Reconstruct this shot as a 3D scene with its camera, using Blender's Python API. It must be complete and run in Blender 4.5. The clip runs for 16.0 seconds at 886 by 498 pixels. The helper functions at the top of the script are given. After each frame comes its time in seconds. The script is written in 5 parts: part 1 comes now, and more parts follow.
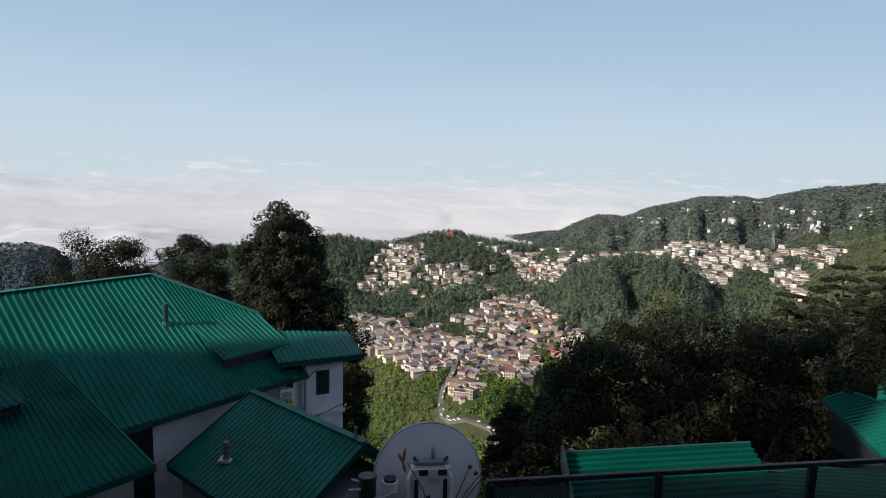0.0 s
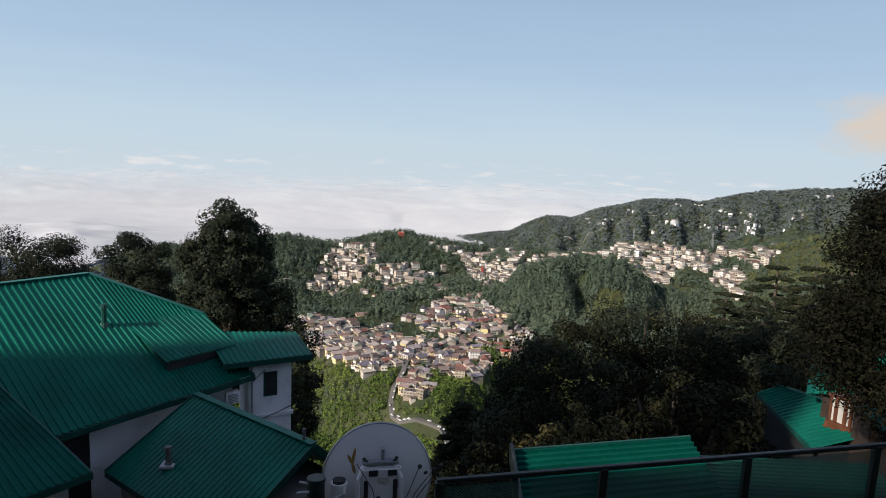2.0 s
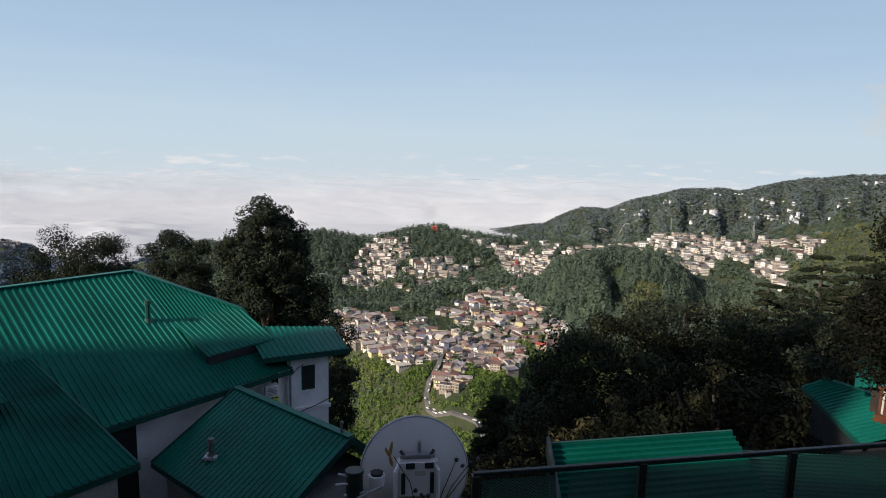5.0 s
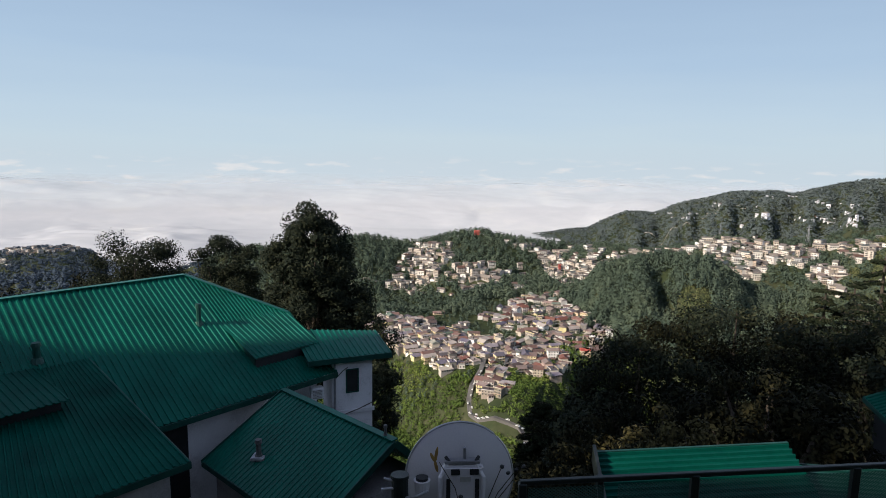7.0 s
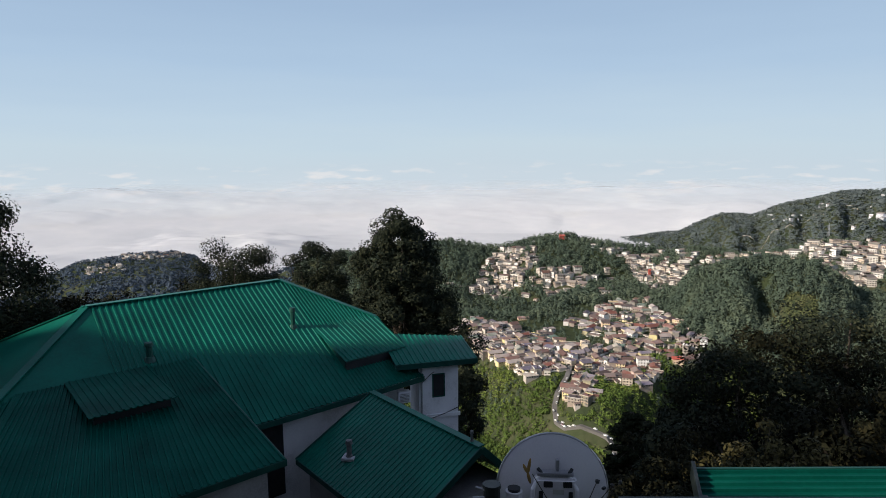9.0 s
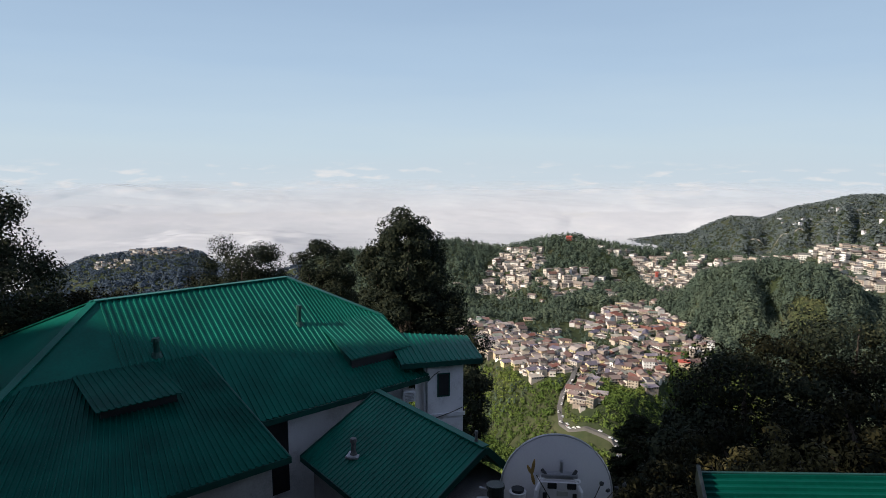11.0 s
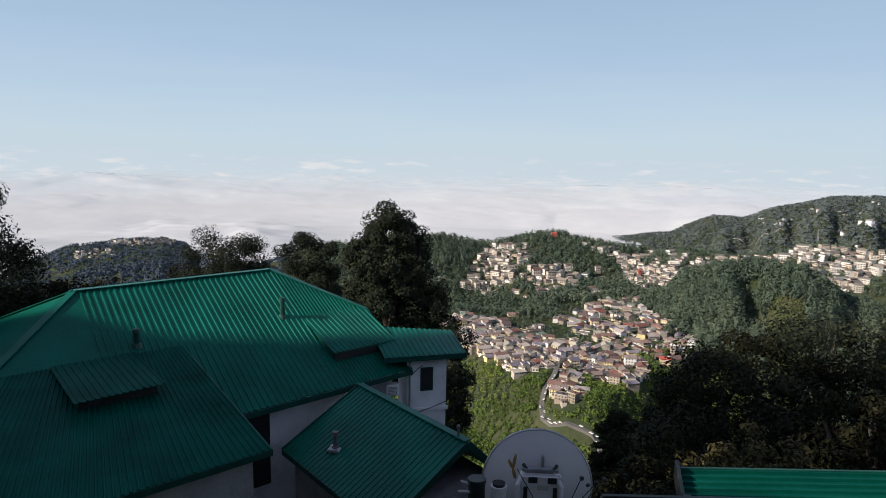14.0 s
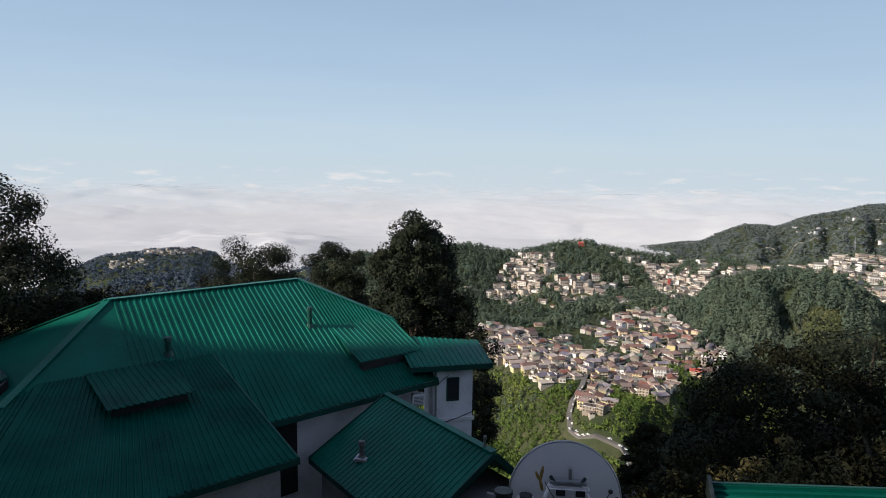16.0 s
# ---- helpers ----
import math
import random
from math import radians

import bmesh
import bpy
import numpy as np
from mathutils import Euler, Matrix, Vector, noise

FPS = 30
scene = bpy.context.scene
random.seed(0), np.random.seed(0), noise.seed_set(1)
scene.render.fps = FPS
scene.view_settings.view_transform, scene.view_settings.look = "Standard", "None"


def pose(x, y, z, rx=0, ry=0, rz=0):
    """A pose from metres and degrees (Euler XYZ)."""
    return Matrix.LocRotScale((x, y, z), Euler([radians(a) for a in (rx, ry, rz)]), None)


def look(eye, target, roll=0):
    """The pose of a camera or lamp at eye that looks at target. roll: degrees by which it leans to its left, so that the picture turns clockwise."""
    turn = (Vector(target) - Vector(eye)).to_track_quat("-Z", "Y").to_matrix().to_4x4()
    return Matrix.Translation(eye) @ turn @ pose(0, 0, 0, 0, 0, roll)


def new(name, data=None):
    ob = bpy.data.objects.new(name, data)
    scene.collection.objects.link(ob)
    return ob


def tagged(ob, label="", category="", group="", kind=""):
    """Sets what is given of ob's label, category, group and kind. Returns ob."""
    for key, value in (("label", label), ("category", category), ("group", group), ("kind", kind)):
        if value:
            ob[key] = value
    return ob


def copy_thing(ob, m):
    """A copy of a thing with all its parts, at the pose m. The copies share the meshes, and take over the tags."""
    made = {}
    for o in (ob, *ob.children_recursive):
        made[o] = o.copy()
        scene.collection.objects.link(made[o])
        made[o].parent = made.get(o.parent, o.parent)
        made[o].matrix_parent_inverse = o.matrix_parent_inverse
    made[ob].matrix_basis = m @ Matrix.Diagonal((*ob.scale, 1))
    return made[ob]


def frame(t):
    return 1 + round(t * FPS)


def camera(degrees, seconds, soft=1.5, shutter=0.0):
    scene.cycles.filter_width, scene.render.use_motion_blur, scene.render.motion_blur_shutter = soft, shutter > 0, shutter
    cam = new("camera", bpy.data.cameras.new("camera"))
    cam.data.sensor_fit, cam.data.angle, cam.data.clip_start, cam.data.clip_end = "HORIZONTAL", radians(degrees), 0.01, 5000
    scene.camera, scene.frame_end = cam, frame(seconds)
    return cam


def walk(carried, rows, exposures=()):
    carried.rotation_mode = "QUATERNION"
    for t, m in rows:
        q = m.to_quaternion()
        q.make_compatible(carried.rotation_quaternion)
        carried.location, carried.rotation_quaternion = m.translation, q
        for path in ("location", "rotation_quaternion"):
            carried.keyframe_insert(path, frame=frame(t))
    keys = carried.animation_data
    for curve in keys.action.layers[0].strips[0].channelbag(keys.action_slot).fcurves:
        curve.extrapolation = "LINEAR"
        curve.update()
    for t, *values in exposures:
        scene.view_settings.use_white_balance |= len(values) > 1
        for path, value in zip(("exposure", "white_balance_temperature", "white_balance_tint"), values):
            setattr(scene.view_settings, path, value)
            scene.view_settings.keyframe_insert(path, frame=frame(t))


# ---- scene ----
# ---------------------------------------------------------------- camera
LENS = 71.8
cam = camera(LENS, 16.0, soft=0.35)
PATH = [
    (0.0, 0.00, -8.30, -1.80),
    (0.5, -2.08, -8.69, -2.49),
    (1.0, -1.80, -8.63, -2.27),
    (1.5, -1.80, -8.52, -1.93),
    (2.0, -4.50, -8.16, -2.72),
    (2.5, -5.38, -8.22, -2.71),
    (3.0, -5.44, -8.68, -2.57),
    (3.5, -4.16, -9.92, -2.65),
    (4.0, -2.69, -9.57, -2.13),
    (6.5, 0.56, -8.61, -1.30),
    (7.0, 2.41, -8.52, -0.91),
    (7.5, 3.79, -7.83, -0.40),
    (8.0, 4.23, -7.80, -0.35),
    (8.5, 6.07, -7.66, -0.20),
    (9.0, 10.14, -8.10, 0.43),
    (11.5, 11.24, -8.13, -0.52),
    (12.0, 13.17, -7.79, 0.19),
    (12.5, 14.23, -7.11, 0.17),
    (13.0, 11.29, -8.59, -0.91),
    (13.5, 9.84, -8.71, -1.40),
    (14.0, 9.62, -8.63, -1.28),
    (14.5, 9.92, -8.33, -1.29),
    (15.0, 10.07, -8.31, -1.27),
    (15.5, 10.31, -8.09, -1.34),
    (16.0, 12.03, -7.77, -0.89),
]
DRIFT = [(0.0, 0.0, 0.0), (4.0, 0.0, 0.0), (6.5, -0.02, 0.01), (8.0, -0.05, 0.02), (9.0, -0.10, 0.05), (16.0, -0.10, 0.05)]


def drift(t, k):
    return float(np.interp(t, [d[0] for d in DRIFT], [d[k] for d in DRIFT]))


walk(cam, [(t, pose(drift(t, 1), 0, drift(t, 2), 90 + p, r, w)) for t, w, p, r in PATH])

# ---------------------------------------------------------------- sky, sun, exposure
SUN_AZ, SUN_EL = 125.0, 28.6          # degrees to the left of straight ahead, and above the horizon
scene.view_settings.exposure = 0.5
world = bpy.data.worlds.new("sky")
scene.world = world
world.use_nodes = True
wn = world.node_tree.nodes
sky = wn.new("ShaderNodeTexSky")
sky.sky_type = "NISHITA"
sky.sun_disc = False
sky.sun_elevation = radians(SUN_EL)
sky.sun_rotation = radians(-SUN_AZ)
sky.altitude = 2000
sky.air_density, sky.dust_density, sky.ozone_density = 1.0, 1.0, 3.0
wn["Background"].inputs["Strength"].default_value = 0.15
soften = wn.new("ShaderNodeHueSaturation")
soften.inputs["Saturation"].default_value, soften.inputs["Value"].default_value = 0.65, 1.1
world.node_tree.links.new(sky.outputs["Color"], soften.inputs["Color"])
world.node_tree.links.new(soften.outputs["Color"], wn["Background"].inputs["Color"])

sun = new("sun", bpy.data.lights.new("sun", "SUN"))
sun.data.energy, sun.data.angle, sun.data.color = 5.0, radians(1.0), (1.0, 0.89, 0.76)
sa, se = radians(SUN_AZ), radians(SUN_EL)
SUN_DIR = Vector((-math.sin(sa) * math.cos(se), math.cos(sa) * math.cos(se), math.sin(se)))
sun.matrix_world = look(SUN_DIR * 300, (0, 0, 0))
tagged(sun, "low warm sun", "sun")


# ---------------------------------------------------------------- materials
def material(name, stops, rough=0.8, scale=4.0, fine=40.0, bump=0.15, metal=0.0, per_object=0.0, island=0.0, spec=0.3, detail=4.0):
    """A surface with two scales of variation: stops are the colours of a ramp over noise, object randomness and island randomness."""
    m = bpy.data.materials.new(name)
    m.use_nodes = True
    n, l = m.node_tree.nodes, m.node_tree.links
    b = n["Principled BSDF"]
    b.inputs["Roughness"].default_value = rough
    b.inputs["Metallic"].default_value = metal
    b.inputs["Specular IOR Level"].default_value = spec
    geo = n.new("ShaderNodeNewGeometry")
    n1, n2 = n.new("ShaderNodeTexNoise"), n.new("ShaderNodeTexNoise")
    n1.inputs["Scale"].default_value, n2.inputs["Scale"].default_value = scale, fine
    n1.inputs["Detail"].default_value = detail
    for t in (n1, n2):
        l.new(geo.outputs["Position"], t.inputs["Vector"])
    total = n.new("ShaderNodeMath")
    total.operation = "MULTIPLY_ADD"
    total.inputs[1].default_value = 0.35
    l.new(n2.outputs["Fac"], total.inputs[0])
    l.new(n1.outputs["Fac"], total.inputs[2])
    out = n.new("ShaderNodeMath")
    out.operation = "SUBTRACT"
    out.inputs[1].default_value = 0.175
    l.new(total.outputs[0], out.inputs[0])
    last = out.outputs[0]
    for amount, sock in ((per_object, n.new("ShaderNodeObjectInfo").outputs["Random"] if per_object else None),
                         (island, geo.outputs["Random Per Island"] if island else None)):
        if sock is not None:
            mix = n.new("ShaderNodeMix")
            mix.inputs[0].default_value = amount
            l.new(last, mix.inputs[2])
            l.new(sock, mix.inputs[3])
            last = mix.outputs[0]
    ramp = n.new("ShaderNodeValToRGB")
    els = ramp.color_ramp.elements
    while len(els) < len(stops):
        els.new(0.5)
    for e, (p, c) in zip(els, stops):
        e.position, e.color = p, (*c, 1)
    l.new(last, ramp.inputs["Fac"])
    l.new(ramp.outputs["Color"], b.inputs["Base Color"])
    if bump:
        bp = n.new("ShaderNodeBump")
        bp.inputs["Strength"].default_value = bump
        bp.inputs["Distance"].default_value = 0.02
        l.new(n2.outputs["Fac"], bp.inputs["Height"])
        l.new(bp.outputs["Normal"], b.inputs["Normal"])
    return m


M_ROOF = material("green_sheet", [(0.25, (0.0014, 0.058, 0.042)), (0.5, (0.002, 0.082, 0.059)), (0.75, (0.0035, 0.105, 0.074))], 0.34, 0.5, 9.0, 0.05, spec=0.12)
# darker copy of the roof green: shade painted into lower roofs and shed
M_ROOF_SHADED = material("green_sheet_shaded", [(0.25, (0.001, 0.034, 0.026)), (0.5, (0.0014, 0.054, 0.040)), (0.75, (0.0025, 0.072, 0.053))], 0.42, 0.6, 12.0, 0.08, spec=0.025)
M_TRIM = material("green_trim", [(0.3, (0.003, 0.035, 0.028)), (0.7, (0.006, 0.055, 0.042))], 0.5, 2.0, 30.0, 0.05)
M_WHITE = material("whitewash", [(0.2, (0.42, 0.41, 0.42)), (0.5, (0.66, 0.65, 0.67)), (0.8, (0.74, 0.73, 0.75))], 0.85, 0.9, 14.0, 0.2)
M_PLASTER = material("grey_plaster", [(0.2, (0.16, 0.15, 0.15)), (0.5, (0.30, 0.29, 0.29)), (0.8, (0.40, 0.38, 0.38))], 0.9, 0.7, 14.0, 0.2)
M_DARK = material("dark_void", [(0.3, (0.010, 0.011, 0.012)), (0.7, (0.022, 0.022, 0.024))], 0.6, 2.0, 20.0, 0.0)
M_IRON = material("black_iron", [(0.3, (0.008, 0.012, 0.012)), (0.7, (0.022, 0.028, 0.028))], 0.45, 6.0, 80.0, 0.1, metal=0.3)
M_DISH = material("dish_grey", [(0.2, (0.42, 0.40, 0.42)), (0.5, (0.52, 0.50, 0.52)), (0.8, (0.58, 0.56, 0.57))], 0.5, 2.0, 60.0, 0.04)
M_STEEL = material("galvanised", [(0.2, (0.25, 0.25, 0.27)), (0.8, (0.45, 0.45, 0.47))], 0.45, 8.0, 60.0, 0.05, metal=0.6)
M_PIPE = material("weathered_pipe", [(0.2, (0.06, 0.062, 0.062)), (0.8, (0.15, 0.15, 0.15))], 0.6, 6.0, 50.0, 0.1, metal=0.2)
M_WOOD = material("brown_wood", [(0.2, (0.045, 0.017, 0.009)), (0.8, (0.105, 0.04, 0.019))], 0.5, 5.0, 60.0, 0.15)
M_PANE = material("white_pane", [(0.2, (0.30, 0.29, 0.27)), (0.8, (0.42, 0.41, 0.38))], 0.4, 3.0, 30.0, 0.02)
M_LEAF = material("oak_leaf", [(0.15, (0.009, 0.013, 0.010)), (0.5, (0.016, 0.021, 0.013)), (0.85, (0.044, 0.046, 0.024))], 0.7, 0.45, 3.0, 0.0, island=0.4, spec=0.05)
# oak leaf at under half brightness, painting in shade on the cottage oak
M_OAK_SHADE = material("shaded_oak_leaf", [(0.15, (0.003, 0.0035, 0.0025)), (0.5, (0.006, 0.0065, 0.004)), (0.85, (0.018, 0.017, 0.009))], 0.7, 0.45, 3.0, 0.0, island=0.3, spec=0.03)
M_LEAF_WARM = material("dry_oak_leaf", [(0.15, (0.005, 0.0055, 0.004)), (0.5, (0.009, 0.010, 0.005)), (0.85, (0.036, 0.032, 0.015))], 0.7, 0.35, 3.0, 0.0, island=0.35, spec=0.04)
M_CEDAR = material("cedar_needles", [(0.15, (0.005, 0.008, 0.005)), (0.5, (0.012, 0.017, 0.009)), (0.85, (0.034, 0.034, 0.016))], 0.7, 0.4, 3.0, 0.0, island=0.3, spec=0.04)
M_BARK = material("bark", [(0.2, (0.030, 0.024, 0.019)), (0.8, (0.085, 0.068, 0.052))], 0.9, 2.0, 25.0, 0.6)
M_WOODS = material("forest", [(0.1, (0.038, 0.053, 0.040)), (0.5, (0.062, 0.083, 0.058)), (0.9, (0.106, 0.124, 0.074))], 0.85, 0.012, 0.12, 0.0, island=0.10, spec=0.05)
# far woods: aerial haze painted in as a bluer, greyer base colour
M_WOODS_HAZED = material("haze_tinted_forest", [(0.1, (0.072, 0.088, 0.088)), (0.5, (0.092, 0.110, 0.104)), (0.9, (0.122, 0.136, 0.116))], 0.9, 0.006, 0.06, 0.0, island=0.03, spec=0.05)
M_HAZE = material("haze_tinted_woods", [(0.1, (0.040, 0.055, 0.078)), (0.5, (0.054, 0.072, 0.094)), (0.9, (0.074, 0.090, 0.104))], 0.9, 0.006, 0.06, 0.0, island=0.06, spec=0.05)
M_SHRUB = material("scrub", [(0.1, (0.024, 0.044, 0.011)), (0.45, (0.070, 0.105, 0.024)), (0.9, (0.19, 0.215, 0.052))], 0.85, 0.02, 0.16, 0.0, island=0.18, spec=0.05)
M_OLIVE = material("dry_scrub", [(0.1, (0.050, 0.060, 0.022)), (0.5, (0.090, 0.098, 0.040)), (0.9, (0.145, 0.145, 0.065))], 0.85, 0.02, 0.2, 0.0, island=0.2, spec=0.1)
M_DRY = material("dry_bush", [(0.15, (0.020, 0.018, 0.008)), (0.5, (0.050, 0.044, 0.016)), (0.85, (0.105, 0.088, 0.036))], 0.8, 2.0, 8.0, 0.0, island=0.5, spec=0.1)
M_GROUND = material("hill_ground", [(0.2, (0.020, 0.030, 0.015)), (0.5, (0.038, 0.047, 0.022)), (0.8, (0.080, 0.076, 0.042))], 0.95, 0.015, 0.15, 0.0, spec=0.05)
M_WALL = material("town_walls", [(0.0, (0.62, 0.58, 0.50)), (0.2, (0.24, 0.19, 0.15)), (0.32, (0.70, 0.68, 0.64)), (0.44, (0.18, 0.15, 0.13)), (0.56, (0.52, 0.45, 0.35)), (0.68, (0.13, 0.12, 0.115)), (0.8, (0.60, 0.52, 0.26)), (0.9, (0.48, 0.34, 0.28))], 0.9, 0.15, 1.2, 0.0, per_object=0.85, spec=0.1)
M_TIN = material("town_roofs", [(0.0, (0.19, 0.058, 0.038)), (0.14, (0.17, 0.135, 0.12)), (0.28, (0.14, 0.055, 0.042)), (0.4, (0.30, 0.26, 0.235)), (0.52, (0.11, 0.062, 0.052)), (0.64, (0.075, 0.066, 0.064)), (0.74, (0.13, 0.115, 0.15)), (0.84, (0.36, 0.31, 0.26)), (0.93, (0.055, 0.10, 0.08))], 0.7, 0.1, 0.8, 0.0, per_object=0.85, spec=0.1)
M_FARWALL = material("far_walls", [(0.1, (0.22, 0.18, 0.15)), (0.3, (0.66, 0.61, 0.53)), (0.5, (0.34, 0.27, 0.21)), (0.7, (0.72, 0.69, 0.64)), (0.9, (0.48, 0.38, 0.28))], 0.9, 0.05, 0.4, 0.0, island=0.8, spec=0.1)
M_FARROOF = material("far_roofs", [(0.1, (0.10, 0.055, 0.042)), (0.35, (0.15, 0.13, 0.12)), (0.6, (0.20, 0.17, 0.14)), (0.9, (0.07, 0.085, 0.085))], 0.8, 0.05, 0.4, 0.0, island=0.8, spec=0.1)
M_ROAD = material("asphalt", [(0.2, (0.08, 0.075, 0.07)), (0.8, (0.13, 0.12, 0.11))], 0.9, 0.1, 1.0, 0.0)
M_CLOUD = material("cloud", [(0.3, (0.40, 0.405, 0.42)), (0.55, (0.45, 0.45, 0.46)), (0.75, (0.50, 0.495, 0.49))], 1.0, 0.0022, 0.012, 0.0, spec=0.0)


def thin_out(m, near, far):
    """Fades the cloud to clear between two distances from the terrace, imitating horizon haze."""
    n, l = m.node_tree.nodes, m.node_tree.links
    geo, ln, noi, mix, rg, clear = (n.new("ShaderNode" + k) for k in ("NewGeometry", "VectorMath", "TexNoise", "Math", "MapRange", "BsdfTransparent"))
    ln.operation, mix.operation, mix.inputs[1].default_value = "LENGTH", "MULTIPLY_ADD", 700.0
    noi.inputs["Scale"].default_value, noi.inputs["Detail"].default_value = 0.0022, 4.0
    l.new(geo.outputs["Position"], ln.inputs[0])
    l.new(geo.outputs["Position"], noi.inputs["Vector"])
    l.new(noi.outputs["Fac"], mix.inputs[0])
    l.new(ln.outputs["Value"], mix.inputs[2])
    rg.inputs["From Min"].default_value, rg.inputs["From Max"].default_value = near + 350, far + 350
    l.new(mix.outputs[0], rg.inputs["Value"])
    shade = n.new("ShaderNodeMixShader")
    l.new(rg.outputs["Result"], shade.inputs[0])
    l.new(n["Principled BSDF"].outputs["BSDF"], shade.inputs[1])
    l.new(clear.outputs["BSDF"], shade.inputs[2])
    l.new(shade.outputs[0], n["Material Output"].inputs["Surface"])


thin_out(M_CLOUD, 3350, 4700)
M_RED = material("red_paint", [(0.2, (0.26, 0.050, 0.036)), (0.8, (0.36, 0.085, 0.060))], 0.6, 1.0, 10.0, 0.05)


# ---------------------------------------------------------------- mesh helpers
def link_mesh(name, bm, mat, parent=None, label=""):
    me = bpy.data.meshes.new(name)
    bm.normal_update()
    bm.to_mesh(me)
    bm.free()
    me.materials.append(mat)
    ob = new(name, me)
    if parent is not None:
        ob.parent = parent
    if label:
        ob["label"] = label
    return ob


def part(name, bm, mat, parent, label=""):
    return link_mesh(name, bm, mat, parent, label)


def soup(name, verts, size, mat, parent=None, smooth=False):
    """One mesh of loose faces with size corners each, from an array of corners."""
    verts = np.asarray(verts, dtype=np.float32).reshape(-1, 3)
    count = len(verts) // size
    me = bpy.data.meshes.new(name)
    me.vertices.add(len(verts))
    me.vertices.foreach_set("co", verts.ravel())
    me.loops.add(len(verts))
    me.loops.foreach_set("vertex_index", np.arange(len(verts), dtype=np.int32))
    me.polygons.add(count)
    me.polygons.foreach_set("loop_start", np.arange(0, len(verts), size, dtype=np.int32))
    me.update(calc_edges=True)
    me.materials.append(mat)
    ob = new(name, me)
    if parent is not None:
        ob.parent = parent
    return ob


def empty(name, loc=(0, 0, 0)):
    e = new(name)
    e.location = loc
    return e


def box(bm, lo, hi, bevel=0.0):
    r = bmesh.ops.create_cube(bm, size=1.0)
    for v in r["verts"]:
        v.co = Vector([lo[i] + (v.co[i] + 0.5) * (hi[i] - lo[i]) for i in range(3)])
    if bevel:
        es = list({e for v in r["verts"] for e in v.link_edges})
        bmesh.ops.bevel(bm, geom=es, offset=bevel, segments=2, affect="EDGES")
    return bm


def boxed(lo, hi, bevel=0.0):
    return box(bmesh.new(), lo, hi, bevel)


def tube(bm, pts, r0, r1=None, sides=8):
    """A round bar through the points, tapering from r0 to r1."""
    r1 = r0 if r1 is None else r1
    pts = [Vector(p) for p in pts]
    rings = []
    for i, p in enumerate(pts):
        d = (pts[min(i + 1, len(pts) - 1)] - pts[max(i - 1, 0)]).normalized()
        a = d.orthogonal().normalized()
        b = d.cross(a)
        r = r0 + (r1 - r0) * i / max(1, len(pts) - 1)
        rings.append([bm.verts.new(p + (a * math.cos(k * math.tau / sides) + b * math.sin(k * math.tau / sides)) * r) for k in range(sides)])
    for q, s in zip(rings, rings[1:]):
        for k in range(sides):
            bm.faces.new((q[k], q[(k + 1) % sides], s[(k + 1) % sides], s[k]))
    bm.faces.new(list(reversed(rings[0])))
    bm.faces.new(rings[-1])
    return bm


# ---------------------------------------------------------------- the land
def ridge(az, r, rc, knots, front, back, soft=25.0):
    """A ridge at the distance rc whose crest follows (azimuth, elevation) knots, with its two slopes."""
    k = sorted(knots)
    crest = rc * np.tan(np.radians(np.interp(az, [a for a, _ in k], [e for _, e in k])))
    d = r - rc
    fall = np.where(d < 0, front, back) * (np.sqrt(d * d + soft * soft) - soft)
    return crest - fall


HILL_A = [(40, -14), (22, -8.9), (18, -8.4), (11.8, -7.8), (9.3, -7.6), (6.8, -8.1), (5, -8.2), (2.6, -7.5), (-0.8, -7.1), (-3.7, -7.4), (-8, -8.0), (-12, -8.4), (-18, -9.0), (-26, -12), (-32, -20)]
HILL_B = [(-7, -20), (-9.4, -14.6), (-11.1, -12.0), (-12.3, -10.4), (-15.7, -9.2), (-18.2, -8.6), (-21.5, -8.9), (-23.7, -10.4), (-24.6, -11.9), (-26.5, -14.0), (-30, -15.5), (-45, -15)]
HILL_D = [(-4, -12), (-8, -9.0), (-12.3, -7.9), (-16, -8.1), (-20, -7.3), (-22.3, -6.4), (-25.6, -6.7), (-30, -6.5), (-33.8, -5.6), (-37.2, -4.4), (-45, -3), (-70, -2)]
HILL_C = [(-3, -8.5), (-5.3, -7.2), (-9, -6.5), (-11.1, -6.2), (-14.4, -4.5), (-16.7, -4.7), (-18.6, -3.8), (-21, -3.1), (-22.9, -2.6), (-25.9, -2.4), (-27.5, -2.5), (-30.9, -1.5), (-33.7, -1.1), (-36.7, -0.8), (-39.9, -0.7), (-60, 0.5)]
HILL_F = [(52, -14), (47, -10.4), (44.2, -9.1), (41.6, -8.1), (39.9, -7.8), (37.2, -7.6), (34.4, -7.5), (32.5, -8.1), (31.8, -8.9), (30.2, -11), (27, -16)]
EDGE = [(40, 640), (16, 580), (9, 500), (5, 440), (1.7, 411), (-0.5, 393), (-3, 372), (-5.5, 368), (-7.7, 393), (-11, 447), (-14, 513), (-22, 560), (-45, 600)]


FAR = 1.5            # the far land is laid out in units of one and a half metres


